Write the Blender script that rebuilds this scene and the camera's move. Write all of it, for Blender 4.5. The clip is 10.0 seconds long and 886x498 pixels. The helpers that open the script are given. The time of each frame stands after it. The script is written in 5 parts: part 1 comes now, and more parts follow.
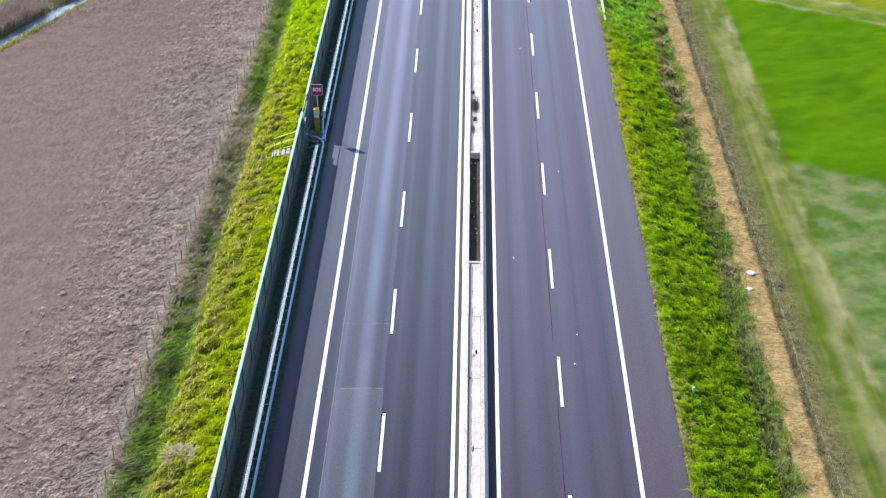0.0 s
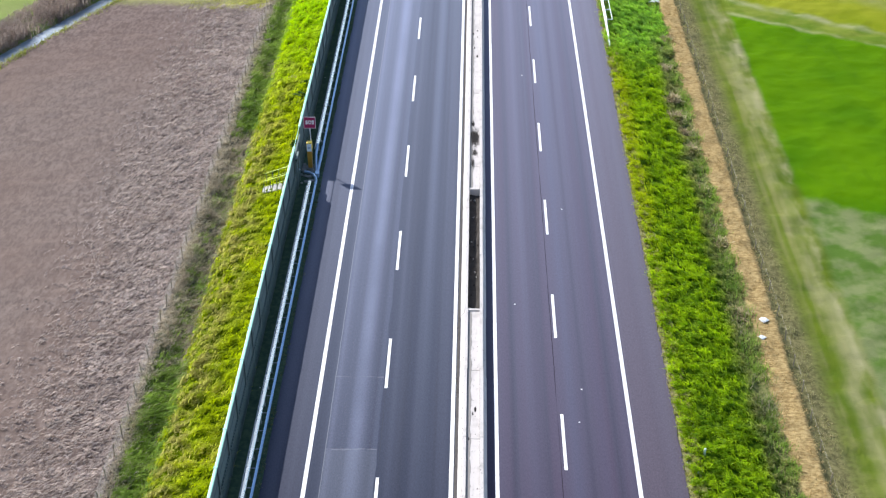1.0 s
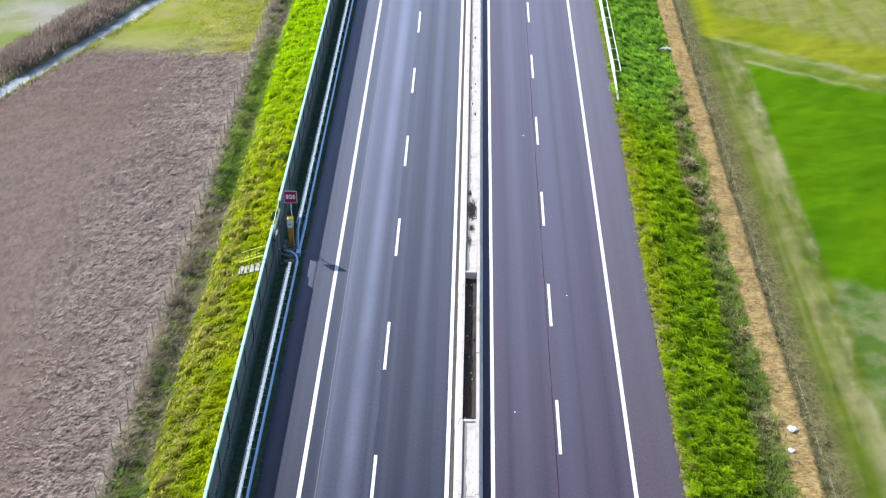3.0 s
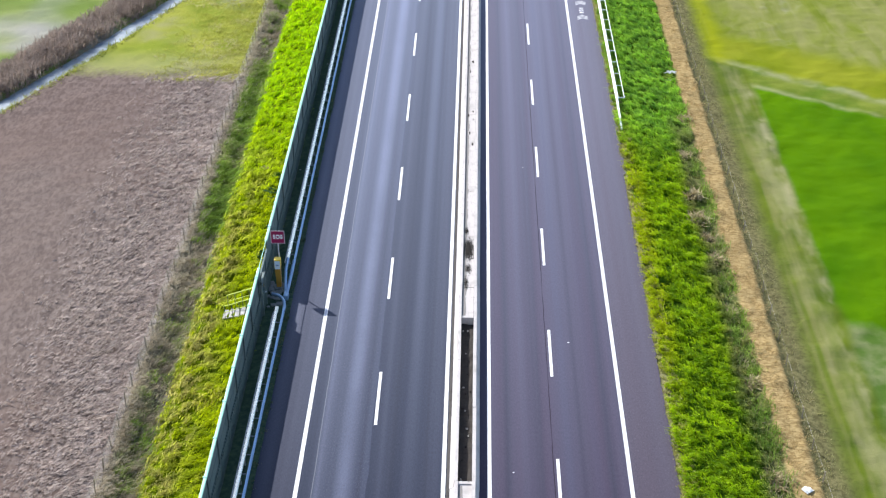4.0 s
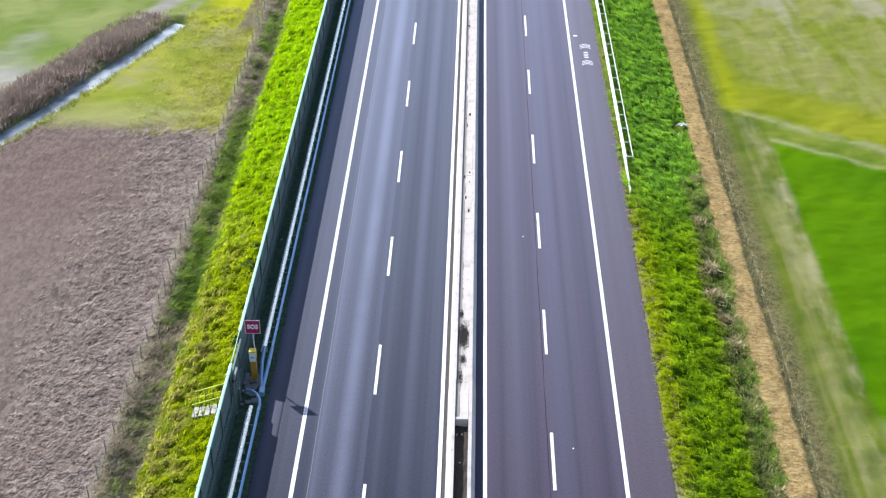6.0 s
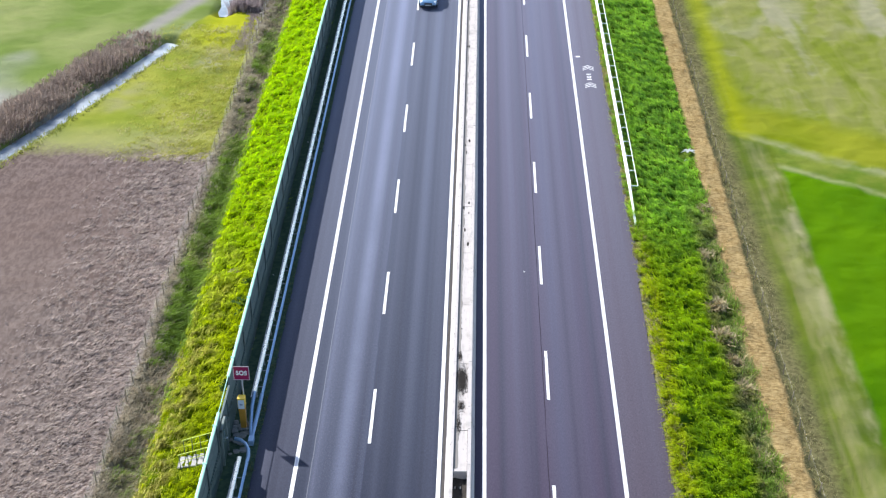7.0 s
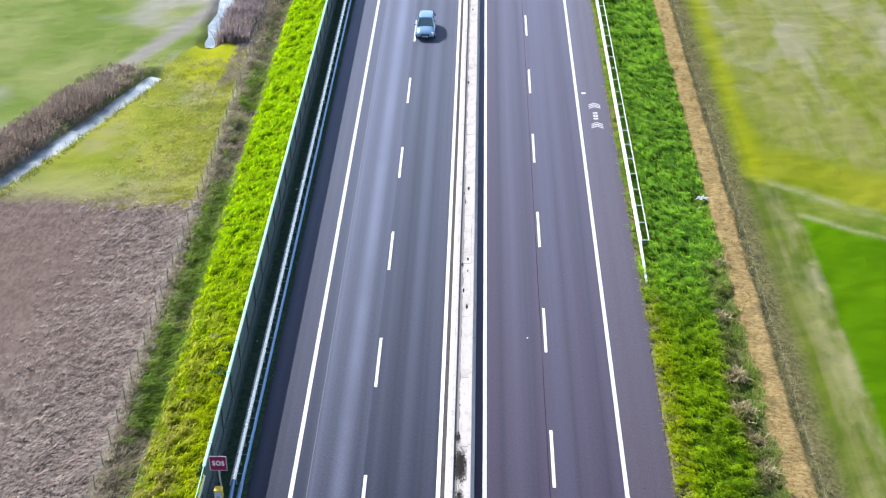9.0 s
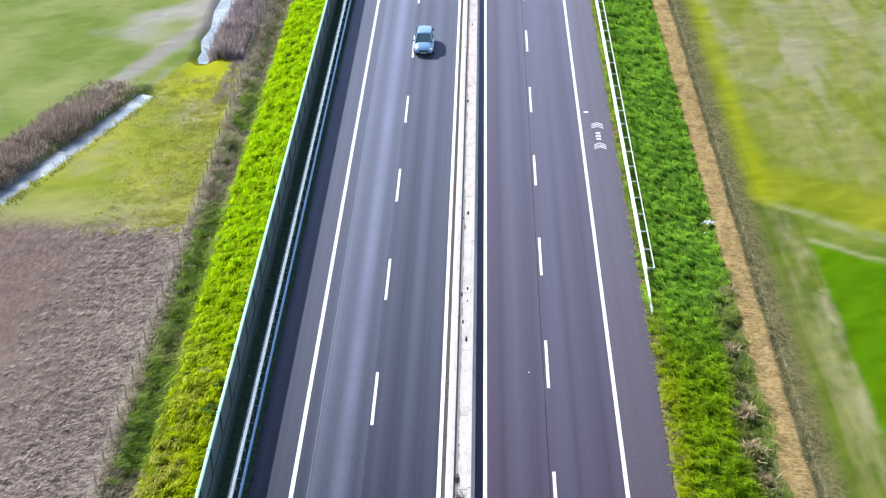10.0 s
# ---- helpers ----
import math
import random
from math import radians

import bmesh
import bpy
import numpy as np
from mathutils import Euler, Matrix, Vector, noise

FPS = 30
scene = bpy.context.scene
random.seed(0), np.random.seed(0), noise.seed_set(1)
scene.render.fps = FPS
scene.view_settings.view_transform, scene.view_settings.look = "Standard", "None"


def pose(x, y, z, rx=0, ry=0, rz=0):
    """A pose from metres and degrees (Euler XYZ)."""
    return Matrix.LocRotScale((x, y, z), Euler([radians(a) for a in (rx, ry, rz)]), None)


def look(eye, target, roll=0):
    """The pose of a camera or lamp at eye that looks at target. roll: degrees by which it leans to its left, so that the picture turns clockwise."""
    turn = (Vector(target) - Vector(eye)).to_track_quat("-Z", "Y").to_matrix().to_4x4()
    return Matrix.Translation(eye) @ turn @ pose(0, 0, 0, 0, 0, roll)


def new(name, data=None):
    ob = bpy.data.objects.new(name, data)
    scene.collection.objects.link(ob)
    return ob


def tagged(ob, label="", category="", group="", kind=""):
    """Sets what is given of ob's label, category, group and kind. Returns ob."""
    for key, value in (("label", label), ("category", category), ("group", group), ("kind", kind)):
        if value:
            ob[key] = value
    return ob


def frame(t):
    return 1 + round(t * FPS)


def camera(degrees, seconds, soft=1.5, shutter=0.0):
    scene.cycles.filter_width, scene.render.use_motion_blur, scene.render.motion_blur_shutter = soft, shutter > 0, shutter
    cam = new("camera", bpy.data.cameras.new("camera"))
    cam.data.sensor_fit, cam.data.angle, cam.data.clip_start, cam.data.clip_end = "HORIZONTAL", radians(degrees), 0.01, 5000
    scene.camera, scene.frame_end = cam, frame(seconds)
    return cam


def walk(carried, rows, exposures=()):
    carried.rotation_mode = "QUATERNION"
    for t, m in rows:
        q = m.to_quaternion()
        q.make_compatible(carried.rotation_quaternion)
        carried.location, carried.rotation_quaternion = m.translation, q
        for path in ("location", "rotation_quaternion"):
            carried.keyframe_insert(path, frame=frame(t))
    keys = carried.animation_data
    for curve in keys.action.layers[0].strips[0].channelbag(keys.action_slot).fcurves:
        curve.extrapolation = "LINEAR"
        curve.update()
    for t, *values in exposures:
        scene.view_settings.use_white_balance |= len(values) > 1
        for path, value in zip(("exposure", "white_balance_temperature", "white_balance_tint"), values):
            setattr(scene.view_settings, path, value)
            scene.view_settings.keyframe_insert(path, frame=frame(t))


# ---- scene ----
# Camera: a drone some 48 m over a dual carriageway. The road runs along +y; rows of t, x, y, z, yaw, pitch, roll.
cam = camera(36.18, 10.0, soft=1.25)
ROWS = [
    (0, -1.894, -104.481, 47.817, 1.236, -32.419, 0.001),
    (0.5, -1.836, -101.983, 47.895, 1.280, -32.418, 0.001),
    (1, -1.765, -99.456, 47.985, 1.312, -32.411, -0.000),
    (1.5, -1.678, -96.916, 48.069, 1.341, -32.401, -0.001),
    (2, -1.590, -94.368, 48.140, 1.369, -32.375, -0.003),
    (3.5, -1.355, -86.637, 48.002, 1.430, -32.325, -0.001),
    (4, -1.249, -84.135, 47.955, 1.431, -32.308, 0.001),
    (4.5, -1.175, -81.668, 47.925, 1.433, -32.288, 0.001),
    (5, -1.110, -79.257, 47.918, 1.434, -32.269, -0.002),
    (5.5, -1.023, -76.932, 47.935, 1.465, -32.256, 0.003),
    (7, -0.861, -70.714, 48.159, 1.560, -32.223, -0.000),
    (7.5, -0.849, -68.770, 48.161, 1.574, -32.222, -0.001),
    (8, -0.839, -66.883, 48.132, 1.589, -32.217, 0.000),
    (8.5, -0.836, -65.058, 48.082, 1.590, -32.210, 0.002),
    (9, -0.854, -63.291, 48.030, 1.578, -32.210, 0.002),
    (9.5, -0.884, -61.592, 48.016, 1.559, -32.193, -0.000),
    (10, -0.917, -59.944, 48.020, 1.536, -32.183, -0.003),
]
walk(cam, [(t, pose(x, y, z, 90 + pitch, 0, yaw) @ pose(0, 0, 0, 0, 0, roll)) for t, x, y, z, yaw, pitch, roll in ROWS])

# ---- light: clear sky, sun over the field ahead to the left ----
SUN = Vector((-0.87, 0.86, 1.0)).normalized()
world = bpy.data.worlds.new("sky")
scene.world = world
world.use_nodes = True
wn = world.node_tree.nodes
sky = wn.new("ShaderNodeTexSky")
sky.sky_type, sky.sun_disc = "NISHITA", False
sky.sun_elevation, sky.sun_rotation = radians(39.3), radians(-45)
wn["Background"].inputs["Strength"].default_value = 0.150
world.node_tree.links.new(sky.outputs["Color"], wn["Background"].inputs["Color"])
sun = new("sun", bpy.data.lights.new("sun", "SUN"))
sun.data.energy, sun.data.angle, sun.data.color = 4.6, radians(0.6), (1.0, 0.98, 0.95)
sun.matrix_world = look(SUN * 200, (0, 0, 0))
scene.view_settings.exposure = 0.48


# ---- material helpers ----
class Mat:
    """A node material under construction: short names for the nodes in use."""

    def __init__(self, name):
        self.mat = bpy.data.materials.new(name)
        self.mat.use_nodes = True
        self.nodes, self.links = self.mat.node_tree.nodes, self.mat.node_tree.links
        self.bsdf = self.nodes["Principled BSDF"]
        self.where = self.nodes.new("ShaderNodeNewGeometry").outputs["Position"]
        self.sep = self.nodes.new("ShaderNodeSeparateXYZ")
        self.links.new(self.where, self.sep.inputs[0])
        self.x, self.y, self.z = self.sep.outputs

    def put(self, value, socket):
        if isinstance(value, bpy.types.NodeSocket):
            self.links.new(value, socket)
        elif isinstance(value, tuple):
            socket.default_value = (*value, 1.0) if len(value) == 3 and socket.type == "RGBA" else value
        else:
            socket.default_value = value

    def math(self, op, a, b=0.0, c=0.0):
        n = self.nodes.new("ShaderNodeMath")
        n.operation = op
        for v, s in zip((a, b, c), n.inputs):
            self.put(v, s)
        return n.outputs[0]

    def scaled(self, sx, sy, sz=1.0, vec=None):
        n = self.nodes.new("ShaderNodeMapping")
        self.put(vec or self.where, n.inputs["Vector"])
        n.inputs["Scale"].default_value = (sx, sy, sz)
        return n.outputs[0]

    def noise(self, scale, detail=3.0, rough=0.55, vec=None, warp=0.0):
        n = self.nodes.new("ShaderNodeTexNoise")
        self.put(vec or self.where, n.inputs["Vector"])
        n.inputs["Scale"].default_value, n.inputs["Detail"].default_value = scale, detail
        n.inputs["Roughness"].default_value, n.inputs["Distortion"].default_value = rough, warp
        return n.outputs["Fac"]

    def cells(self, scale, vec=None):
        n = self.nodes.new("ShaderNodeTexVoronoi")
        self.put(vec or self.where, n.inputs["Vector"])
        n.inputs["Scale"].default_value = scale
        return n.outputs["Distance"]

    def step(self, v, lo, hi):
        n = self.nodes.new("ShaderNodeMapRange")
        n.interpolation_type = "SMOOTHSTEP"
        for value, key in ((v, "Value"), (lo, "From Min"), (hi, "From Max")):
            self.put(value, n.inputs[key])
        return n.outputs[0]

    def band(self, v, lo, hi, soft):
        return self.math("MULTIPLY", self.step(v, lo - soft, lo + soft), self.math("SUBTRACT", 1.0, self.step(v, hi - soft, hi + soft)))

    def mix(self, fac, a, b, blend="MIX"):
        n = self.nodes.new("ShaderNodeMix")
        n.data_type, n.blend_type = "RGBA", blend
        self.put(fac, n.inputs["Factor"])
        self.put(a, n.inputs[6])
        self.put(b, n.inputs[7])
        return n.outputs[2]

    def random(self):
        return self.nodes.new("ShaderNodeObjectInfo").outputs["Random"]

    def island(self):
        return self.nodes.new("ShaderNodeNewGeometry").outputs["Random Per Island"]

    def bump(self, height, strength=0.3, dist=0.02):
        n = self.nodes.new("ShaderNodeBump")
        n.inputs["Strength"].default_value, n.inputs["Distance"].default_value = strength, dist
        self.put(height, n.inputs["Height"])
        self.links.new(n.outputs[0], self.bsdf.inputs["Normal"])

    def done(self, color, rough=0.8, metal=0.0, spec=0.5, **more):
        self.put(color, self.bsdf.inputs["Base Color"])
        self.put(rough, self.bsdf.inputs["Roughness"])
        self.bsdf.inputs["Metallic"].default_value = metal
        self.bsdf.inputs["Specular IOR Level"].default_value = spec
        for key, v in more.items():
            self.put(v, self.bsdf.inputs[key.replace("_", " ").title()])
        return self.mat

    def leafy(self, color, share=0.35):
        """Lets part of the light through, as thin blades do."""
        tr = self.nodes.new("ShaderNodeBsdfTranslucent")
        self.put(color, tr.inputs["Color"])
        mx = self.nodes.new("ShaderNodeMixShader")
        mx.inputs[0].default_value = share
        self.links.new(self.bsdf.outputs[0], mx.inputs[1])
        self.links.new(tr.outputs[0], mx.inputs[2])
        self.links.new(mx.outputs[0], self.nodes["Material Output"].inputs["Surface"])
        return self.mat


def simple(name, color, rough=0.6, metal=0.0, vary=0.12, scale=3.0, spec=0.5, relief=0.0):
    """Paint, plastic or metal with a faint two-scale unevenness."""
    m = Mat(name)
    big, fine = m.noise(scale, 3), m.noise(scale * 14, 2)
    f = m.math("MULTIPLY_ADD", m.math("ADD", big, fine), vary, 1 - vary)
    col = m.mix(1.0, color, (1, 1, 1), "MULTIPLY")
    n = col.node
    comb = m.nodes.new("ShaderNodeCombineColor")
    for k in range(3):
        m.links.new(f, comb.inputs[k])
    m.links.new(comb.outputs[0], n.inputs[7])
    if relief:
        m.bump(fine, relief, 0.01)
    return m.done(col, m.math("MULTIPLY_ADD", big, 0.2, rough - 0.1), metal, spec)


# ---- materials of the setting ----
def asphalt():
    m = Mat("asphalt")
    fine = m.noise(22, 3, 0.7)
    grit = m.noise(90, 2, 0.7)
    streak = m.noise(1.0, 3, 0.5, m.scaled(2.1, 0.004, 1))
    long_soft = m.noise(1.0, 2, 0.5, m.scaled(0.8, 0.003, 1))
    coarse = m.noise(1.0, 3, 0.7, m.scaled(12, 5, 1))
    blot = m.noise(0.16, 3, 0.5)
    wob = m.math("MULTIPLY_ADD", m.noise(0.25, 3), 0.3, -0.15)
    xw = m.math("ADD", m.x, wob)
    col = m.mix(m.step(m.x, -1.6, -1.5), (0.026, 0.031, 0.054), (0.072, 0.051, 0.084))
    # the slow lane of the far side: older, paler, bluish coat
    old = m.band(xw, -9.32, -6.55, 0.03)
    col = m.mix(m.math("MULTIPLY", old, 0.75), col, (0.056, 0.063, 0.104))
    # the hard shoulders: coarser and darker; the left colour also deepens the barrier's shadow
    col = m.mix(m.step(m.x, 7.1, 7.3), col, (0.092, 0.068, 0.090))
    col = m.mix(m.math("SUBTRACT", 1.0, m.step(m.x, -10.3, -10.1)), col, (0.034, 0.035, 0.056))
    # wheel tracks along the lanes
    for centre in (-8.6, -6.95, -5.3, -3.5, 0.9, 2.5, 4.9, 6.3):
        track = m.math("MULTIPLY", m.band(m.x, centre - 0.22, centre + 0.22, 0.3), m.math("MULTIPLY_ADD", m.step(streak, 0.3, 0.7), 0.55, 0.15))
        col = m.mix(track, col, (0.018, 0.020, 0.034))
    pale = m.math("MAXIMUM", m.band(m.x, -8.05, -7.45, 0.3), m.math("MULTIPLY", m.band(m.x, -9.2, -9.05, 0.12), 0.6))
    col = m.mix(m.math("MULTIPLY", pale, m.math("MULTIPLY_ADD", m.step(blot, 0.35, 0.65), 0.45, 0.45)), col, (0.115, 0.124, 0.190))
    pale2 = m.math("MULTIPLY", m.math("ADD", m.band(m.x, 3.8, 4.3, 0.4), m.math("MULTIPLY", m.band(m.x, 5.4, 5.7, 0.3), 0.5)), 0.55)
    col = m.mix(pale2, col, (0.076, 0.078, 0.130))
    col = m.mix(m.math("MULTIPLY", m.step(long_soft, 0.35, 0.75), 0.35), col, (0.070, 0.072, 0.112))
    # seams and sealed joints
    hair = m.noise(0.8, 4)
    sx = m.math("MULTIPLY_ADD", hair, 0.08, -0.04)
    seam = m.band(m.math("ADD", m.x, sx), -9.36, -9.31, 0.02)
    col = m.mix(m.math("MULTIPLY", seam, 0.6), col, (0.22, 0.22, 0.25))
    crack = m.math("MULTIPLY", m.band(m.math("ADD", m.x, sx), 3.21, 3.25, 0.02), m.step(m.noise(0.12, 2), 0.25, 0.5))
    col = m.mix(m.math("MULTIPLY", crack, 0.7), col, (0.008, 0.008, 0.010))
    crack2 = m.math("MULTIPLY", m.band(m.math("ADD", m.x, sx), -6.42, -6.38, 0.015), m.step(m.noise(0.1, 2), 0.4, 0.6))
    col = m.mix(m.math("MULTIPLY", crack2, 0.5), col, (0.03, 0.03, 0.035))
    yw = m.math("ADD", m.y, m.math("MULTIPLY_ADD", m.noise(1.3, 3), 0.24, -0.12))
    patch = m.math("MULTIPLY", m.band(yw, -44.06, -43.96, 0.05), m.math("MULTIPLY", old, m.step(m.noise(2.0, 2), 0.3, 0.6)))
    col = m.mix(m.math("MULTIPLY", patch, 0.5), col, (0.25, 0.25, 0.28))
    patch = m.math("MULTIPLY", m.band(yw, -37.75, -37.65, 0.06), m.math("MULTIPLY", old, m.step(m.noise(1.1, 3), 0.4, 0.6)))
    col = m.mix(m.math("MULTIPLY", patch, 0.35), col, (0.25, 0.25, 0.28))
    col = m.mix(m.math("MULTIPLY", m.math("MULTIPLY", old, m.math("SUBTRACT", 1.0, m.step(m.y, -44.2, -43.9))), 0.22), col, (0.17, 0.18, 0.215))
    # coarse chippings show on the shoulders and the old coat
    chips = m.step(m.noise(1.0, 2, 0.8, m.scaled(15, 9, 1)), 0.50, 0.72)
    rough_coat = m.math("MAXIMUM", m.math("MULTIPLY", old, 0.6), m.math("MAXIMUM", m.step(m.x, 7.1, 7.3), 0.12))
    col = m.mix(m.math("MULTIPLY", chips, m.math("MULTIPLY", rough_coat, 0.6)), col, (0.150, 0.130, 0.165))
    pits = m.step(m.noise(1.0, 2, 0.8, m.scaled(11, 6, 2)), 0.54, 0.74)
    col = m.mix(m.math("MULTIPLY", pits, m.math("MULTIPLY", rough_coat, 0.5)), col, (0.018, 0.015, 0.022))
    # grain
    g = m.math("MULTIPLY_ADD", m.math("ADD", m.math("ADD", fine, grit), m.math("MULTIPLY", coarse, 1.1)), 0.46, 0.27)
    comb = m.nodes.new("ShaderNodeCombineColor")
    for k in range(3):
        m.links.new(g, comb.inputs[k])
    col = m.mix(1.0, col, comb.outputs[0], "MULTIPLY")
    col = m.mix(1.0, col, (0.80, 0.82, 0.80), "MULTIPLY")
    m.bump(m.math("ADD", grit, fine), 0.25, 0.006)
    # polished bands between the wheel tracks shine most
    shine = m.math("MULTIPLY_ADD", m.step(m.noise(1.0, 3, 0.5, m.scaled(1.1, 0.006, 1)), 0.34, 0.66), 0.50, m.math("MULTIPLY_ADD", m.step(m.x, -1.6, -1.4), 0.05, 1.0))
    for lo, hi, f in ((-13.0, -6.5, 0.45), (-8.1, -7.5, 1.1), (-4.6, -4.1, 0.50), (-9.2, -9.0, 0.8), (3.8, 4.3, 0.35), (1.5, 1.9, 0.2)):
        shine = m.math("ADD", shine, m.math("MULTIPLY", m.band(m.x, lo, hi, 0.35), f))
    # worn stone gleams far more at a low angle than from above
    lw = m.nodes.new("ShaderNodeLayerWeight")
    lw.inputs["Blend"].default_value = 0.5
    shine = m.math("MULTIPLY", shine, m.math("MAXIMUM", m.math("MULTIPLY_ADD", lw.outputs["Facing"], 3.3, -0.80), 0.05))
    m.links.new(m.math("MULTIPLY", m.math("MULTIPLY", shine, m.math("SUBTRACT", 1.0, crack)), m.math("MULTIPLY_ADD", coarse, 0.8, 0.6)), m.bsdf.inputs["Specular IOR Level"])
    m.done(col, m.math("MULTIPLY_ADD", m.step(long_soft, 0.3, 0.7), -0.12, 0.80), 0.0, 0.5, specular_tint=(0.65, 0.73, 1.0), sheen_weight=0.5, sheen_roughness=0.3, sheen_tint=(0.75, 0.80, 1.0))
    return m.mat


def ground_cover():
    """Fields, banks, ditches and tracks, by place in the plan."""
    m = Mat("ground_cover")
    wide = m.noise(0.05, 3)
    mid = m.noise(0.35, 4)
    fine = m.noise(3.5, 4, 0.65)
    grit = m.noise(16, 3, 0.7)
    wob = m.math("MULTIPLY_ADD", mid, 1.6, -0.8)
    x, y = m.math("ADD", m.x, wob), m.math("ADD", m.y, m.math("MULTIPLY_ADD", m.noise(0.3, 3), 2.4, -1.2))

    def tone(a, b, f=None, lo=0.35, hi=0.65):
        return m.mix(m.step(f or fine, lo, hi), a, b)

    # left: ploughed field with pale clods in fine rows
    rows = m.noise(1.0, 3, 0.6, m.scaled(3.4, 1.6, 1), 0.6)
    soil = m.mix(m.step(m.x, -32.0, -21.5), tone((0.165, 0.122, 0.106), (0.240, 0.183, 0.160), rows, 0.3, 0.72), tone((0.080, 0.059, 0.052), (0.330, 0.266, 0.232), rows, 0.34, 0.68))
    soil = m.mix(m.math("MULTIPLY", m.step(wide, 0.42, 0.60), 0.55), soil, (0.205, 0.142, 0.118))
    soil = m.mix(m.math("MULTIPLY", m.step(y, -2.0, 19.0), 0.55), soil, tone((0.115, 0.080, 0.070), (0.235, 0.175, 0.160), rows, 0.3, 0.72))
    soil = m.mix(m.math("MULTIPLY", m.step(grit, 0.52, 0.7), m.math("MULTIPLY_ADD", m.step(m.x, -32.0, -21.5), 0.30, 0.08)), soil, (0.42, 0.36, 0.34))
    soil = m.mix(1.0, soil, (0.97, 0.99, 0.99), "MULTIPLY")
    soil = m.mix(m.math("MULTIPLY", m.band(m.math("ADD", m.x, m.math("MULTIPLY", wob, 0.25)), -21.45, -20.95, 0.12), 0.7), soil, tone((0.250, 0.195, 0.170), (0.400, 0.330, 0.290), rows))
    # left: rough meadow beyond it
    meadow = tone((0.225, 0.275, 0.030), (0.350, 0.360, 0.060), m.noise(0.22, 3, 0.5), 0.3, 0.7)
    meadow = m.mix(m.math("MULTIPLY", m.step(m.noise(0.16, 3), 0.50, 0.70), 0.45), meadow, (0.34, 0.300, 0.215))
    meadow = m.mix(m.math("MULTIPLY", m.math("SUBTRACT", 1.0, m.step(y, 22.0, 27.0)), 0.5), meadow, (0.37, 0.35, 0.19))
    meadow = m.mix(m.math("MULTIPLY", m.math("MULTIPLY", m.band(x, -25.2, -22.6, 0.9), m.band(y, 36.0, 41.0, 1.5)), 0.6), meadow, (0.34, 0.300, 0.245))
    lush = m.math("MULTIPLY", m.step(m.y, 38.0, 43.0), m.step(m.x, -27.5, -25.0))
    meadow = m.mix(m.math("MULTIPLY", m.step(m.noise(1.6, 4, 0.65), 0.46, 0.7), m.math("MULTIPLY", m.step(m.x, -26.0, -22.0), 0.45)), meadow, (0.19, 0.20, 0.05))
    meadow = m.mix(lush, meadow, tone((0.300, 0.340, 0.010), (0.420, 0.440, 0.020), mid))
    left = m.mix(m.step(m.math("ADD", y, m.math("MULTIPLY_ADD", fine, 3.0, -1.5)), 19.8, 23.0), soil, meadow)
    # left: green land across the canal, with pale bare patches
    far_l = tone((0.165, 0.235, 0.050), (0.275, 0.310, 0.110), m.noise(0.15, 3))
    far_l = m.mix(m.math("MULTIPLY", m.step(m.noise(0.3, 3), 0.45, 0.65), 0.3), far_l, (0.15, 0.24, 0.04))
    far_l = m.mix(m.math("MULTIPLY", m.step(m.noise(0.06, 2), 0.55, 0.66), 0.8), far_l, (0.42, 0.39, 0.38))
    beyond = m.math("ADD", m.math("MULTIPLY", m.x, -0.927), m.math("MULTIPLY", m.math("SUBTRACT", m.y, 25.0), 0.376))
    strip = m.math("MULTIPLY", m.band(beyond, 35.4, 37.2, 0.7), m.step(m.y, 38.0, 44.0))
    far_l = m.mix(m.math("MULTIPLY", strip, 0.75), far_l, (0.36, 0.32, 0.33))
    left = m.mix(m.step(m.math("ADD", beyond, m.math("MULTIPLY", wob, 0.5)), 32.9, 33.4), left, far_l)
    # left: the dark weedy ditch and the grassy bank
    ditch = tone((0.070, 0.120, 0.025), (0.190, 0.250, 0.060))
    brownish = m.math("MAXIMUM", m.math("MAXIMUM", m.band(y, -24.0, -4.0, 1.5), m.math("MULTIPLY", m.band(y, -35.0, -24.0, 2.0), 0.5)), m.math("MAXIMUM", m.math("MAXIMUM", m.band(y, 23.0, 36.5, 1.5), m.step(y, 43.0, 46.0)), m.math("SUBTRACT", 1.0, m.step(x, -20.6, -20.3))))
    ditch = m.mix(brownish, ditch, tone((0.150, 0.130, 0.090), (0.300, 0.260, 0.185)))
    left = m.mix(m.step(x, -21.05, -20.75), left, ditch)
    # bank soil and thatch, darkened to hold the shade between tufts
    bank = tone((0.075, 0.115, 0.001), (0.170, 0.230, 0.002))
    bank = m.mix(m.math("MULTIPLY", m.step(m.noise(0.5, 3), 0.55, 0.7), 0.4), bank, (0.26, 0.28, 0.03))
    left = m.mix(m.step(m.math("ADD", m.x, m.math("MULTIPLY", wob, 0.5)), -19.1, -18.7), left, bank)
    left = m.mix(m.step(m.x, -14.25, -14.15), left, tone((0.055, 0.098, 0.066), (0.105, 0.158, 0.092)))
    # right: bank, dry weeds, straw path, dark edge, pasture, pale track
    # the right bank's ground tone also carries the shade in the grass gaps
    right = tone((0.045, 0.105, 0.006), (0.140, 0.230, 0.012))
    right = m.mix(m.math("SUBTRACT", 1.0, m.step(m.math("ADD", m.x, m.math("MULTIPLY", wob, 0.4)), 9.9, 10.3)), right, tone((0.20, 0.20, 0.07), (0.33, 0.30, 0.17)))
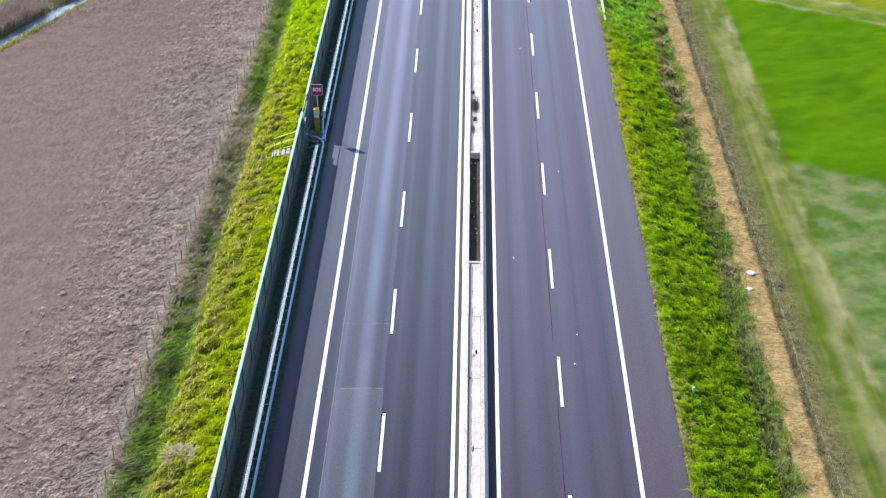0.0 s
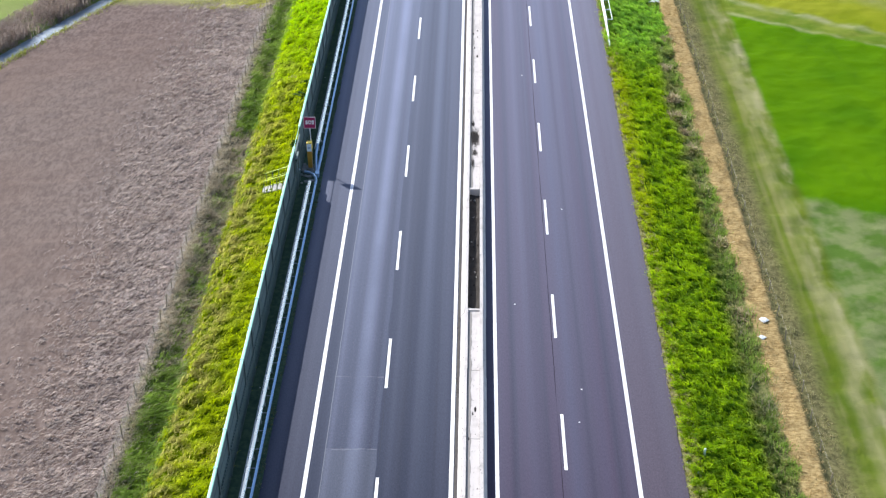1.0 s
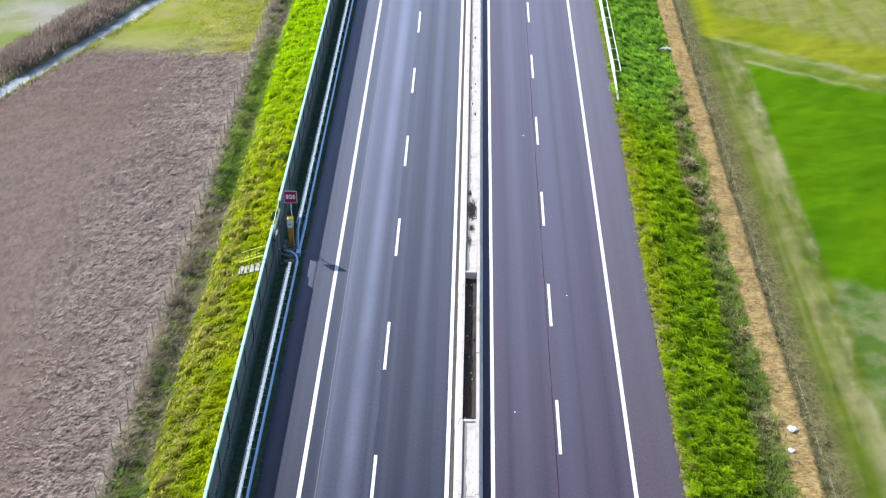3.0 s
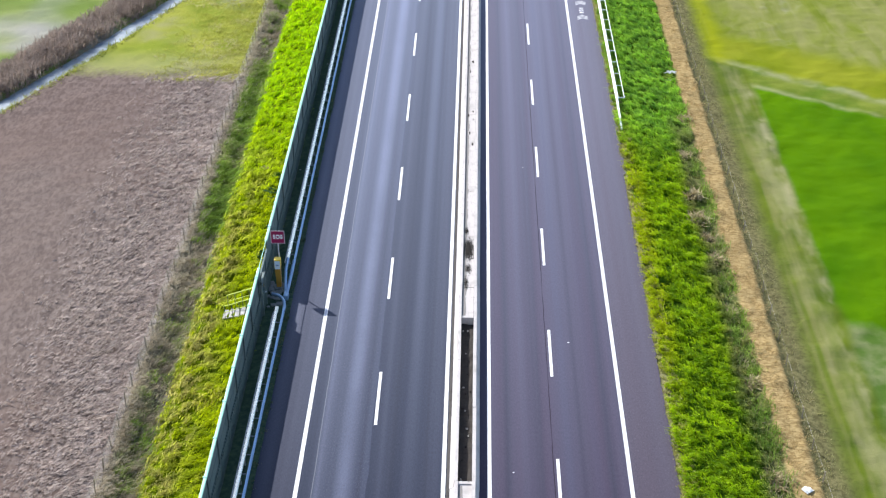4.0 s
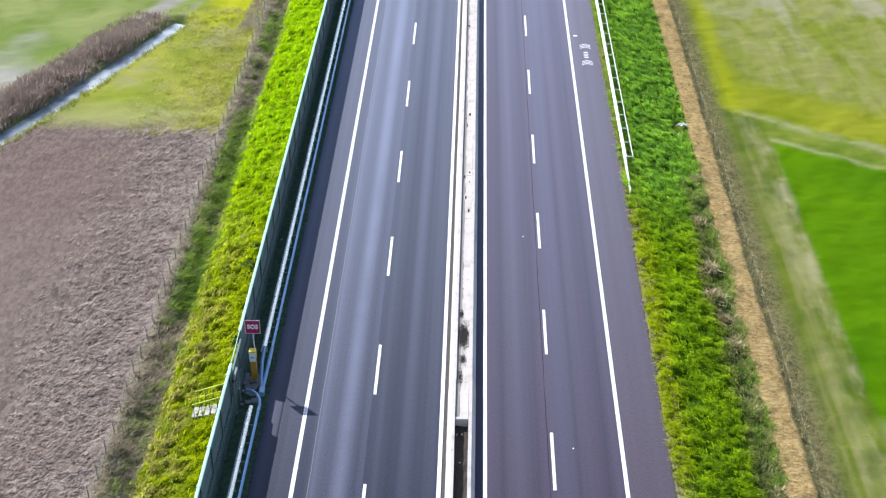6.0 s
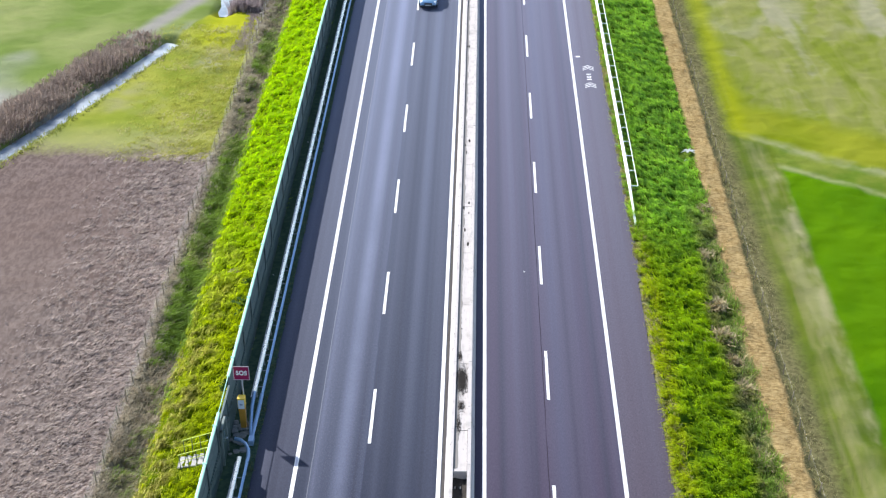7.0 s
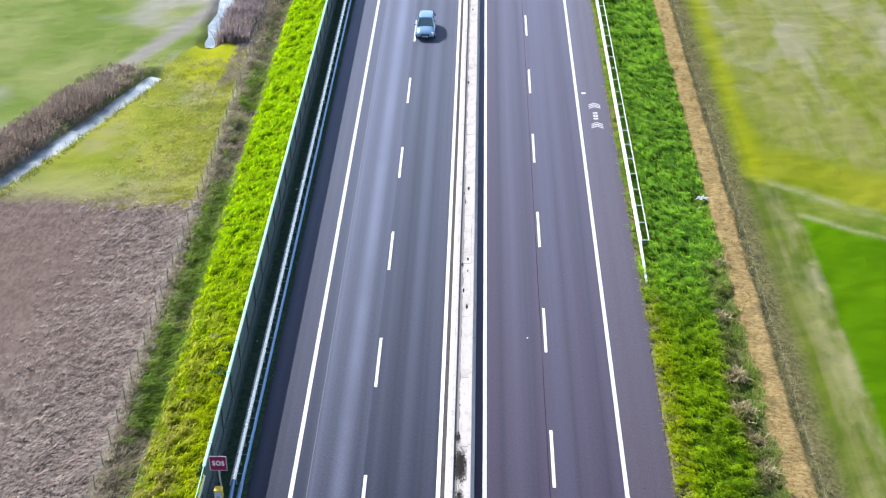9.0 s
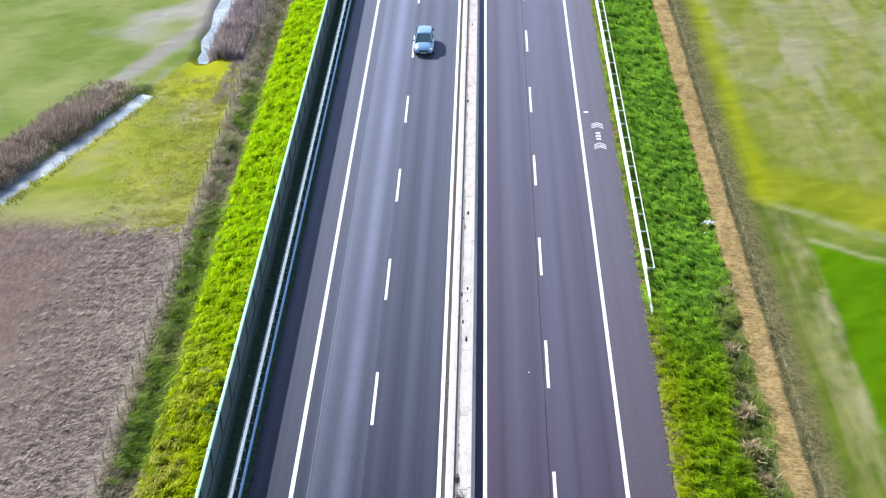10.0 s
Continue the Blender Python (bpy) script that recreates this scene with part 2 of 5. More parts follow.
    right = m.mix(m.math("MULTIPLY", m.step(m.math("ADD", m.x, m.math("MULTIPLY", wob, 0.7)), 14.5, 15.1), m.math("SUBTRACT", 1.0, m.math("MULTIPLY", m.step(m.y, 8.0, 16.0), 0.8))), right, tone((0.085, 0.110, 0.028), (0.210, 0.210, 0.085)))
    straw = tone((0.300, 0.205, 0.085), (0.520, 0.385, 0.180), m.noise(1.0, 4, 0.6, m.scaled(3, 7, 1)))
    px = m.math("ADD", m.x, m.math("MULTIPLY", wob, 0.35))
    right = m.mix(m.step(px, 15.75, 16.1), right, straw)
    edge = tone((0.115, 0.105, 0.045), (0.225, 0.205, 0.095))
    right = m.mix(m.step(px, 17.3, 17.6), right, edge)
    pasture = tone((0.070, 0.118, 0.010), (0.130, 0.175, 0.016), m.noise(0.25, 3, 0.5), 0.3, 0.7)
    pasture = m.mix(m.math("MULTIPLY", m.step(m.noise(1.0, 2, 0.5, m.scaled(0.85, 0.035, 1)), 0.50, 0.70), 0.50), pasture, (0.270, 0.250, 0.105))
    right = m.mix(m.step(m.math("ADD", px, m.math("MULTIPLY_ADD", fine, 1.2, -0.6)), 18.4, 20.2), right, pasture)
    trk = m.math("MULTIPLY", m.band(m.math("ADD", m.x, m.math("MULTIPLY", wob, 1.0)), 20.8, 21.5, 0.7), m.step(m.noise(1.0, 3, 0.5, m.scaled(0.5, 0.12, 1)), 0.32, 0.60))
    right = m.mix(m.math("MULTIPLY", trk, 0.70), right, (0.390, 0.350, 0.190))
    # right: bright young crop, and the striped stubble beyond its end
    crop = tone((0.056, 0.155, 0.0002), (0.095, 0.212, 0.0004), m.noise(0.15, 3), 0.3, 0.7)
    far_r = tone((0.180, 0.220, 0.026), (0.260, 0.265, 0.088), m.noise(1.0, 3, 0.5, m.scaled(0.40, 0.10, 1), 1.0), 0.3, 0.7)
    far_r = m.mix(m.math("MULTIPLY", m.step(m.noise(1.0, 2, 0.5, m.scaled(0.16, 0.05, 1), 0.8), 0.46, 0.68), 0.7), far_r, (0.36, 0.335, 0.235))
    headland = m.math("MULTIPLY_ADD", m.math("SUBTRACT", m.x, 22.6), -0.58, 20.8)
    off = m.math("SUBTRACT", m.math("ADD", m.y, m.math("MULTIPLY", wob, 0.5)), headland)
    tail = m.math("MULTIPLY_ADD", m.math("SUBTRACT", m.x, 22.6), -0.40, -13.8)
    off2 = m.math("SUBTRACT", m.math("ADD", m.y, m.math("MULTIPLY", wob, 1.5)), tail)
    crop = m.mix(m.step(off2, -0.8, 0.8), tone((0.085, 0.155, 0.025), (0.190, 0.225, 0.090), m.noise(0.5, 3)), crop)
    limey = tone((0.175, 0.225, 0.008), (0.250, 0.275, 0.020), m.noise(0.2, 3, 0.5), 0.3, 0.7)
    beyond_r = m.mix(m.step(off, 9.0, 13.0), limey, far_r)
    beyond_r = m.mix(m.step(off, 3.6, 4.8), tone((0.110, 0.180, 0.016), (0.190, 0.235, 0.035), mid), beyond_r)
    cross = m.math("MULTIPLY", m.band(off, 3.4, 4.4, 0.8), m.step(m.noise(0.3, 3), 0.36, 0.62))
    beyond_r = m.mix(m.math("MULTIPLY", cross, 0.6), beyond_r, (0.42, 0.40, 0.25))
    crop = m.mix(m.step(off, -0.5, 0.5), crop, beyond_r)
    crop = m.mix(m.math("MULTIPLY", m.band(off, 0.0, 0.6, 0.5), m.math("MULTIPLY", m.step(m.noise(0.25, 3), 0.35, 0.6), 0.65)), crop, (0.36, 0.38, 0.20))
    right = m.mix(m.step(m.math("ADD", m.x, m.math("MULTIPLY", wob, 0.4)), 22.0, 22.9), right, crop)
    lime = m.band(m.math("ADD", m.x, wob), 18.6, 21.0, 0.8)
    right = m.mix(m.math("MULTIPLY", m.step(off, 3.2, 4.0), m.step(m.math("ADD", px, m.math("MULTIPLY_ADD", fine, 1.2, -0.6)), 18.5, 20.6)), right, m.mix(m.math("MULTIPLY", lime, 0.75), beyond_r, (0.285, 0.320, 0.005)))
    chalk = m.math("MULTIPLY", m.band(m.math("ADD", m.x, m.math("MULTIPLY", wob, 0.5)), 21.6, 22.35, 0.45), m.math("MULTIPLY", m.step(m.noise(1.0, 3, 0.5, m.scaled(0.5, 0.2, 1)), 0.40, 0.64), m.math("SUBTRACT", 1.0, m.step(off, -1.0, 1.0))))
    right = m.mix(m.math("MULTIPLY", chalk, 0.62), right, (0.44, 0.395, 0.235))
    col = m.mix(m.step(m.x, -1.6, -1.4), left, right)
    col = m.mix(1.0, col, (0.86, 0.86, 0.86), "MULTIPLY")
    # furrow slices on the ploughed land, finer roughness elsewhere
    slant = m.nodes.new("ShaderNodeMapping")
    m.put(m.where, slant.inputs["Vector"])
    slant.inputs["Rotation"].default_value, slant.inputs["Scale"].default_value = (0, 0, radians(-48)), (2.2, 5.5, 1.0)
    slices = m.noise(1.0, 4, 0.6, slant.outputs[0], 0.8)
    ploughed = m.math("MULTIPLY", m.math("SUBTRACT", 1.0, m.step(m.x, -21.3, -20.9)), m.math("SUBTRACT", 1.0, m.step(y, 20.0, 22.0)))
    near = m.math("MULTIPLY_ADD", m.step(m.x, -31.0, -21.0), 0.85, 0.05)
    m.bump(m.math("ADD", m.math("ADD", fine, m.math("MULTIPLY", grit, 0.5)), m.math("MULTIPLY", slices, m.math("MULTIPLY", m.math("MULTIPLY", ploughed, near), 1.1))), 0.7, 0.08)
    return m.done(col, 0.95, 0.0, 0.04)


def grass(name, low, high, dry, dry_from, share, lush=None):
    m = Mat(name)
    r = m.island()
    patch = m.noise(0.45, 4, 0.6)
    tuft = m.step(m.noise(2.3, 3, 0.6), 0.34, 0.66)
    col = m.mix(m.math("MULTIPLY_ADD", r, 0.28, m.math("MULTIPLY_ADD", m.step(patch, 0.35, 0.65), 0.36, m.math("MULTIPLY", tuft, 0.38))), low, high)
    col = m.mix(m.math("MULTIPLY", m.step(m.noise(0.28, 3), dry_from, dry_from + 0.16), m.step(r, 0.25, 0.8)), col, dry)
    if lush:
        # grass is greener far off; its extra brightness is glow put into the colour
        far = m.math("MULTIPLY", m.step(m.math("ADD", m.y, m.math("MULTIPLY", m.noise(0.2), 16.0)), 2.0, 28.0), 0.95)
        col = m.mix(far, col, m.mix(r, lush[0], lush[1]))
        # withered clumps on the lower half of the bank, and dimples' shade as colour
        low_half = m.math("SUBTRACT", 1.0, m.step(m.math("ADD", m.x, m.math("MULTIPLY", m.noise(0.35), 2.4)), -16.2, -14.6))
        withered = m.math("MULTIPLY", m.step(m.noise(1.1, 3, 0.6), 0.36, 0.58), m.math("MULTIPLY", low_half, m.math("SUBTRACT", 1.0, m.step(m.y, -12.0, 12.0))))
        col = m.mix(m.math("MULTIPLY", withered, 0.85), col, m.mix(r, (0.28, 0.25, 0.08), (0.62, 0.56, 0.20)))
        col = m.mix(m.math("MULTIPLY", m.step(m.noise(1.7, 3, 0.6), 0.56, 0.68), 0.55), col, (0.09, 0.15, 0.004))
    m.done(col, 0.75, 0.0, 0.25)
    return m.leafy(col, share)


def concrete(name, base, stain, scale=1.0):
    m = Mat(name)
    blot = m.noise(1.1 * scale, 4, 0.6)
    drip = m.noise(1.0, 3, 0.6, m.scaled(6, 0.8, 3))
    spots = m.math("SUBTRACT", 1.0, m.step(m.noise(2.6, 5, 0.75), 0.30, 0.36))
    fine = m.noise(40, 3, 0.7)
    col = m.mix(m.math("MULTIPLY", m.step(blot, 0.48, 0.75), 0.5), base, stain)
    col = m.mix(m.math("MULTIPLY", m.step(drip, 0.55, 0.75), 0.35), col, stain)
    col = m.mix(m.math("MULTIPLY", spots, 0.85), col, (0.07, 0.062, 0.055))
    col = m.mix(m.math("MULTIPLY", m.step(fine, 0.4, 0.8), 0.25), col, stain)
    m.bump(fine, 0.25, 0.006)
    return m.done(col, 0.9, 0.0, 0.3)


def road_paint():
    m = Mat("road_paint")
    wear = m.step(m.noise(9, 4, 0.7), 0.27, 0.40)
    col = m.mix(wear, (0.42, 0.41, 0.43), m.mix(m.noise(1.2, 3), (0.76, 0.76, 0.77), (0.84, 0.84, 0.83)))
    # a paler second coat leaves a grey-lilac core in the outer edge line
    core = m.math("MULTIPLY", m.band(m.math("ADD", m.x, m.math("MULTIPLY_ADD", m.noise(0.7, 2), 0.04, -0.02)), -10.205, -10.125, 0.015), 0.75)
    col = m.mix(core, col, (0.52, 0.51, 0.64))
    return m.done(col, 0.6)


ASPHALT, GROUND, PAINT = asphalt(), ground_cover(), road_paint()
CONCRETE = concrete("concrete", (0.56, 0.52, 0.50), (0.27, 0.245, 0.23))
CONCRETE_DIRTY = concrete("dirty_concrete", (0.085, 0.078, 0.075), (0.030, 0.027, 0.026), 2.0)
GALV = simple("galvanised_steel", (0.62, 0.66, 0.70), 0.42, 0.55, 0.15, 2.0)
GALV_PALE = simple("pale_galvanised_steel", (0.94, 0.95, 0.95), 0.40, 0.0, 0.04, 2.0)
RAIL_BRIGHT = simple("bright_galvanised_steel", (1.0, 1.0, 0.88), 0.28, 0.90, 0.03, 2.0)
# galvanised too, with the blue of the reflected sky put into its colour
STEEL_SKYLIT = simple("sky_tinted_steel", (0.30, 0.46, 0.68), 0.38, 0.55, 0.15, 2.0)
BARRIER = simple("green_grey_panel", (0.115, 0.165, 0.160), 0.6, 0.1, 0.25, 1.2)
BARRIER_RIB = simple("dark_ribbed_panel", (0.110, 0.155, 0.148), 0.7, 0.0, 0.25, 1.2)
CAP = simple("pale_green_coping", (0.40, 0.72, 0.58), 0.5, 0.0, 0.25, 0.7)
POST = simple("barrier_post_steel", (0.09, 0.125, 0.12), 0.55, 0.2, 0.2, 2.0)


# ---- mesh helpers ----
def link_mesh(name, bm, material, parent=None):
    me = bpy.data.meshes.new(name)
    bm.to_mesh(me)
    bm.free()
    for mt in material if isinstance(material, (list, tuple)) else [material]:
        me.materials.append(mt)
    ob = new(name, me)
    if parent:
        ob.parent = parent
    return ob


def part(name, bm, material, parent, label=""):
    return tagged(link_mesh(name, bm, material, parent), label)


def same(name, ob, parent, place=(0, 0, 0), turn=None):
    """Another object on the mesh of ob."""
    twin = new(name, ob.data)
    twin.parent = parent
    twin.matrix_basis = (Matrix.Translation(place) @ turn) if turn else Matrix.Translation(place)
    return twin


def raw(name, verts, faces, material, parent=None, smooth=False):
    me = bpy.data.meshes.new(name)
    me.from_pydata(verts, [], faces)
    for mt in material if isinstance(material, (list, tuple)) else [material]:
        me.materials.append(mt)
    if smooth:
        me.polygons.foreach_set("use_smooth", [True] * len(me.polygons))
    ob = new(name, me)
    if parent:
        ob.parent = parent
    return ob


def box(bm, x0, x1, y0, y1, z0, z1, bevel=0.0):
    vs = [bm.verts.new((x, y, z)) for x in (x0, x1) for y in (y0, y1) for z in (z0, z1)]
    fs = [bm.faces.new([vs[i] for i in q]) for q in ((0, 1, 3, 2), (4, 6, 7, 5), (0, 4, 5, 1), (2, 3, 7, 6), (0, 2, 6, 4), (1, 5, 7, 3))]
    if bevel:
        es = list({e for f in fs for e in f.edges})
        bmesh.ops.bevel(bm, geom=es, offset=bevel, segments=2, affect="EDGES", profile=0.5)
    return bm


def boxed(x0, x1, y0, y1, z0, z1, bevel=0.0):
    return box(bmesh.new(), x0, x1, y0, y1, z0, z1, bevel)


def run(bm, profile, y0, y1, closed=True, shift=None):
    """A profile of (x, z) drawn along y."""
    a = [bm.verts.new((x, y0, z)) for x, z in profile]
    b = [bm.verts.new((x, y1, z)) for x, z in profile]
    n = len(profile)
    for i in range(n if closed else n - 1):
        j = (i + 1) % n
        bm.faces.new((a[i], a[j], b[j], b[i]))
    if closed:
        bm.faces.new(a[::-1])
        bm.faces.new(b)
    bmesh.ops.recalc_face_normals(bm, faces=bm.faces)
    return bm


def tube(bm, points, radius, sides=8):
    """A round bar through points."""
    rings, pts = [], [Vector(p) for p in points]
    for i, p in enumerate(pts):
        d = (pts[min(i + 1, len(pts) - 1)] - pts[max(i - 1, 0)]).normalized()
        u = d.cross(Vector((0, 0, 1)) if abs(d.z) < 0.95 else Vector((1, 0, 0))).normalized()
        w = d.cross(u)
        rings.append([bm.verts.new(p + radius * (math.cos(2 * math.pi * k / sides) * u + math.sin(2 * math.pi * k / sides) * w)) for k in range(sides)])
    for r, s in zip(rings, rings[1:]):
        for k in range(sides):
            bm.faces.new((r[k], r[(k + 1) % sides], s[(k + 1) % sides], s[k]))
    bm.faces.new(rings[0][::-1])
    bm.faces.new(rings[-1])
    bmesh.ops.recalc_face_normals(bm, faces=bm.faces)
    return bm


def thing(name, label, category, group="", kind="", place=(0, 0, 0)):
    ob = new(name)
    ob.location = place
    return tagged(ob, label, category, group, kind)


# ---- ground: one sheet to the horizon ----
PROFILE_X = [-3000, -60, -21.3, -20.7, -19.8, -19.0, -18.0, -14.4, -12.9, -12.2, 9.3, 9.8, 10.5, 14.6, 15.3, 15.9, 17.35, 17.8, 19.2, 24.0, 3000]
PROFILE_Z = [-1.5, -1.4, -1.25, -1.05, -1.75, -1.9, -0.95, -0.10, -0.02, -0.01, -0.10, -0.03, -0.12, -1.25, -1.5, -1.25, -1.30, -1.58, -1.75, -1.9, -1.9]
CANAL = [(-46.0, 2.0), (-42.0, 11.0), (-35.4, 25.4), (-28.4, 42.6)]
BROOK = [(-25.0, 49.0), (-24.8, 51.5), (-25.3, 54.0), (-24.9, 57.0), (-25.3, 61.0), (-25.0, 66.0), (-25.6, 90.0)]


def away(x, y, line):
    """Distance from a line of points."""
    best = 1e9
    p = Vector((x, y))
    for a, b in zip(line, line[1:]):
        a, b = Vector(a), Vector(b)
        k = max(0.0, min(1.0, (p - a).dot(b - a) / (b - a).length_squared))
        best = min(best, (p - a - k * (b - a)).length)
    return best


def terrain(x, y):
    z = float(np.interp(x, PROFILE_X, PROFILE_Z))
    rough = 0.0
    if -21.5 < x < -14.6:
        rough = 0.16
    elif x <= -21.5:
        rough = 0.10
    elif x > 10.2:
        rough = 0.14
    if rough:
        z += rough * noise.fractal((x * 0.55, y * 0.55, 0.3), 1.0, 2.0, 3)
        z += 0.45 * rough * noise.noise((x * 1.5, y * 1.5, 5.0))
    if -18.8 < x < -14.4:
        z += (0.42 if x < -16.4 else 0.26) * max(0.0, noise.noise((x * 1.7, y * 1.7, 9.0))) * min(1.0, (x + 18.8) / 0.5)
        for a, b, dip in ((-50.6, 0.25, 0.22), (-11.5, 0.45, 0.16), (-22.5, 0.35, 0.16), (14.5, -0.3, 0.14)):
            z -= dip * max(0.0, 1.0 - abs(y - a - b * (x + 17.0)) / 0.3)
    elif 10.2 < x < 15.2:
        z += 0.30 * max(0.0, noise.noise((x * 1.5, y * 1.5, 9.0)))
    if x < -23 and 0 < y < 95:
        for line, half in ((CANAL, 0.8), (BROOK, 0.65)):
            d = away(x, y, line)
            if d < half + 1.0:
                z = min(z, -2.0 + max(0.0, d - half * 0.6) * 0.9)
    return z


def axis(lo, hi, fine, far):
    core = list(np.arange(lo, hi + 1e-6, fine))
    out = [10 * 1.6**k for k in range(13)]
    return [lo - v for v in reversed(out) if lo - v > -far] + core + [hi + v for v in out if hi + v < far]


def build_ground():
    xs, ys = axis(-48.0, 40.0, 0.4, 2600), axis(-62.0, 84.0, 0.25, 2600)
    xs = sorted(xs + list(np.arange(-20.6, -14.4, 0.4)) + list(np.arange(10.2, 15.6, 0.4)) + [17.15, 17.35, 17.8, 18.0])
    verts = [(x, y, terrain(x, y)) for y in ys for x in xs]
    n = len(xs)
    faces = [(j * n + i, j * n + i + 1, (j + 1) * n + i + 1, (j + 1) * n + i) for j in range(len(ys) - 1) for i in range(n - 1)]
    tagged(raw("ground", verts, faces, GROUND, smooth=True), "ploughed field, grassy banks, ditches and green crops beside the road", "ground", kind="structure")


build_ground()

# ---- road ----
ROAD_Y0, ROAD_Y1 = -140.0, 420.0


def build_road():
    def edge(y):
        w = 0.10 * noise.noise((0.0, y * 0.9, 1.0)) + 0.07 * noise.noise((3.0, y * 3.1, 1.0))
        return 9.68 + w + (0.30 if -11.8 < y < -9.6 else 0.0) + (0.22 if 2 < y < 30 else 0.0)

    ys = [ROAD_Y0, -70.0] + list(np.arange(-64, 90, 0.25)) + [110.0, ROAD_Y1]
    verts, faces = [], []
    for y in ys:
        l = -12.40 + 0.05 * noise.noise((7.0, y * 0.7, 0.0))
        verts += [(l, y, -0.12), (l, y, 0.0), (-1.5, y, 0.0), (edge(y), y, 0.0), (edge(y) + 0.02, y, -0.14)]
    for j in range(len(ys) - 1):
        for i in range(4):
            a = j * 5 + i
            faces.append((a, a + 1, a + 6, a + 5))
    faces = [f[::-1] for f in faces]
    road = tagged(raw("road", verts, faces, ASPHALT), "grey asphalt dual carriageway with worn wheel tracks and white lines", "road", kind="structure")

    def strip(name, x, w, y0, y1):
        bm = bmesh.new()
        box(bm, x - w / 2, x + w / 2, y0, y1, 0.0005, 0.007)
        return part(name, bm, PAINT, road)

    for x in (-10.16, -2.56, -0.16, 7.21):
        strip("edge_line", x, 0.215, ROAD_Y0, ROAD_Y1)
    dash_l, dash_r = None, None
    for k in range(-5, 22):
        y = -1.97 + 12.25 * k
        if dash_l is None:
            dash_l = strip("lane_dash", 0, 0.17, 0, 4.75)
            dash_l.location = (-6.40, y, 0)
        else:
            same("lane_dash", dash_l, road, (-6.40, y, 0))
        y = 1.59 + 11.75 * k
        if dash_r is None:
            dash_r = strip("lane_dash", 0, 0.17, 0, 4.6)
            dash_r.location = (3.47, y, 0)
        else:
            same("lane_dash", dash_r, road, (3.47, y, 0))
    return road


road = build_road()

# ---- median: two low concrete walls with a covered trough between ----
def build_median():
    med = thing("median_barrier", "pale concrete median barrier with slab infill and an open soil trough", "median barrier", kind="structure")
    bm = bmesh.new()
    run(bm, [(-2.24, -0.05), (-2.22, 0.14), (-2.03, 0.36), (-1.98, 0.72), (-1.96, 0.74), (-1.80, 0.74), (-1.80, -0.05)], 0.0, 5.97)
    left = part("wall_block", bm, CONCRETE, med)
    bm = bmesh.new()
    run(bm, [(-1.08, -0.05), (-1.08, 0.74), (-0.90, 0.74), (-0.87, 0.72), (-0.82, 0.36), (-0.70, 0.14), (-0.68, -0.05)], 0.0, 5.97)
    right = part("wall_block", bm, CONCRETE, med)
    bm = bmesh.new()
    box(bm, -1.795, -1.085, 0.0, 5.96, 0.42, 0.60)
    slab = part("cover_slab", bm, CONCRETE, med)
    y0 = -139.7
    first = True
    for k in range(80):
        y = y0 + 6.0 * k
        jit = random.uniform(-0.012, 0.012)
        if first:
            left.location, right.location, slab.location = (0, y, 0), (0, y, 0), (0, y, 0)
            first = False
            continue
        same("wall_block", left, med, (jit, y, 0))
        same("wall_block", right, med, (-jit, y, random.uniform(-0.015, 0.015)))
        if y + 5.9 < -31.6 or y > -17.1:
            same("cover_slab", slab, med, (0, y, random.uniform(-0.004, 0.004)))
    # short slabs up to the two ends of the open trough
    for a, b in ((-17.0, -13.75),):
        bm = bmesh.new()
        box(bm, -1.795, -1.085, a, b, 0.42, 0.60)
        part("cover_slab", bm, CONCRETE, med)
    for y in (-31.75, -17.0):
        bm = bmesh.new()
        box(bm, -1.79, -1.09, y - 0.09, y + 0.09, -0.05, 0.67)
        part("cross_wall", bm, CONCRETE, med)
    bm = bmesh.new()
    xs, ys = np.linspace(-1.8, -1.08, 7), np.linspace(-31.7, -17.0, 60)
    grid = [[bm.verts.new((x, y, 0.16 + 0.10 * noise.noise((x * 3, y * 1.5, 2.0)))) for x in xs] for y in ys]
    for r, s in zip(grid, grid[1:]):
        for i in range(6):
            bm.faces.new((r[i], r[i + 1], s[i + 1], s[i]))
    soil = Mat("trough_soil")
    col = soil.mix(soil.noise(6, 4, 0.7), (0.018, 0.015, 0.013), (0.065, 0.055, 0.048))
    part("soil", bm, soil.done(col, 0.95), med, "dark bare soil with weeds and rubble")
    # gutter of grit along the foot of the wall
    bm = bmesh.new()
    for k in range(460):
        y = -64 + k * 0.33 + random.uniform(-0.3, 0.3)
        r = random.uniform(0.02, 0.07) * (1.3 if noise.noise((y * 0.35, 0, 0)) > 0.1 else 0.7)
        x = -2.33 + random.uniform(-0.07, 0.07)
        m4 = Matrix.Translation((x, y, 0.01)) @ Matrix.Diagonal((r, r * random.uniform(1, 3), r * 0.6, 1))
        bmesh.ops.create_icosphere(bm, subdivisions=1, radius=1.0, matrix=m4)
    tagged(link_mesh("gutter_grit", bm, CONCRETE_DIRTY), "grit and dirt gathered at the foot of the median", "grit", kind="stuff")
    bm = bmesh.new()
    box(bm, -2.40, -2.25, ROAD_Y0, ROAD_Y1, -0.02, 0.010)
    tagged(link_mesh("gutter", bm, CONCRETE_DIRTY), "grey dirty gutter strip beside the median wall", "gutter", kind="structure")
    return med


median = build_median()


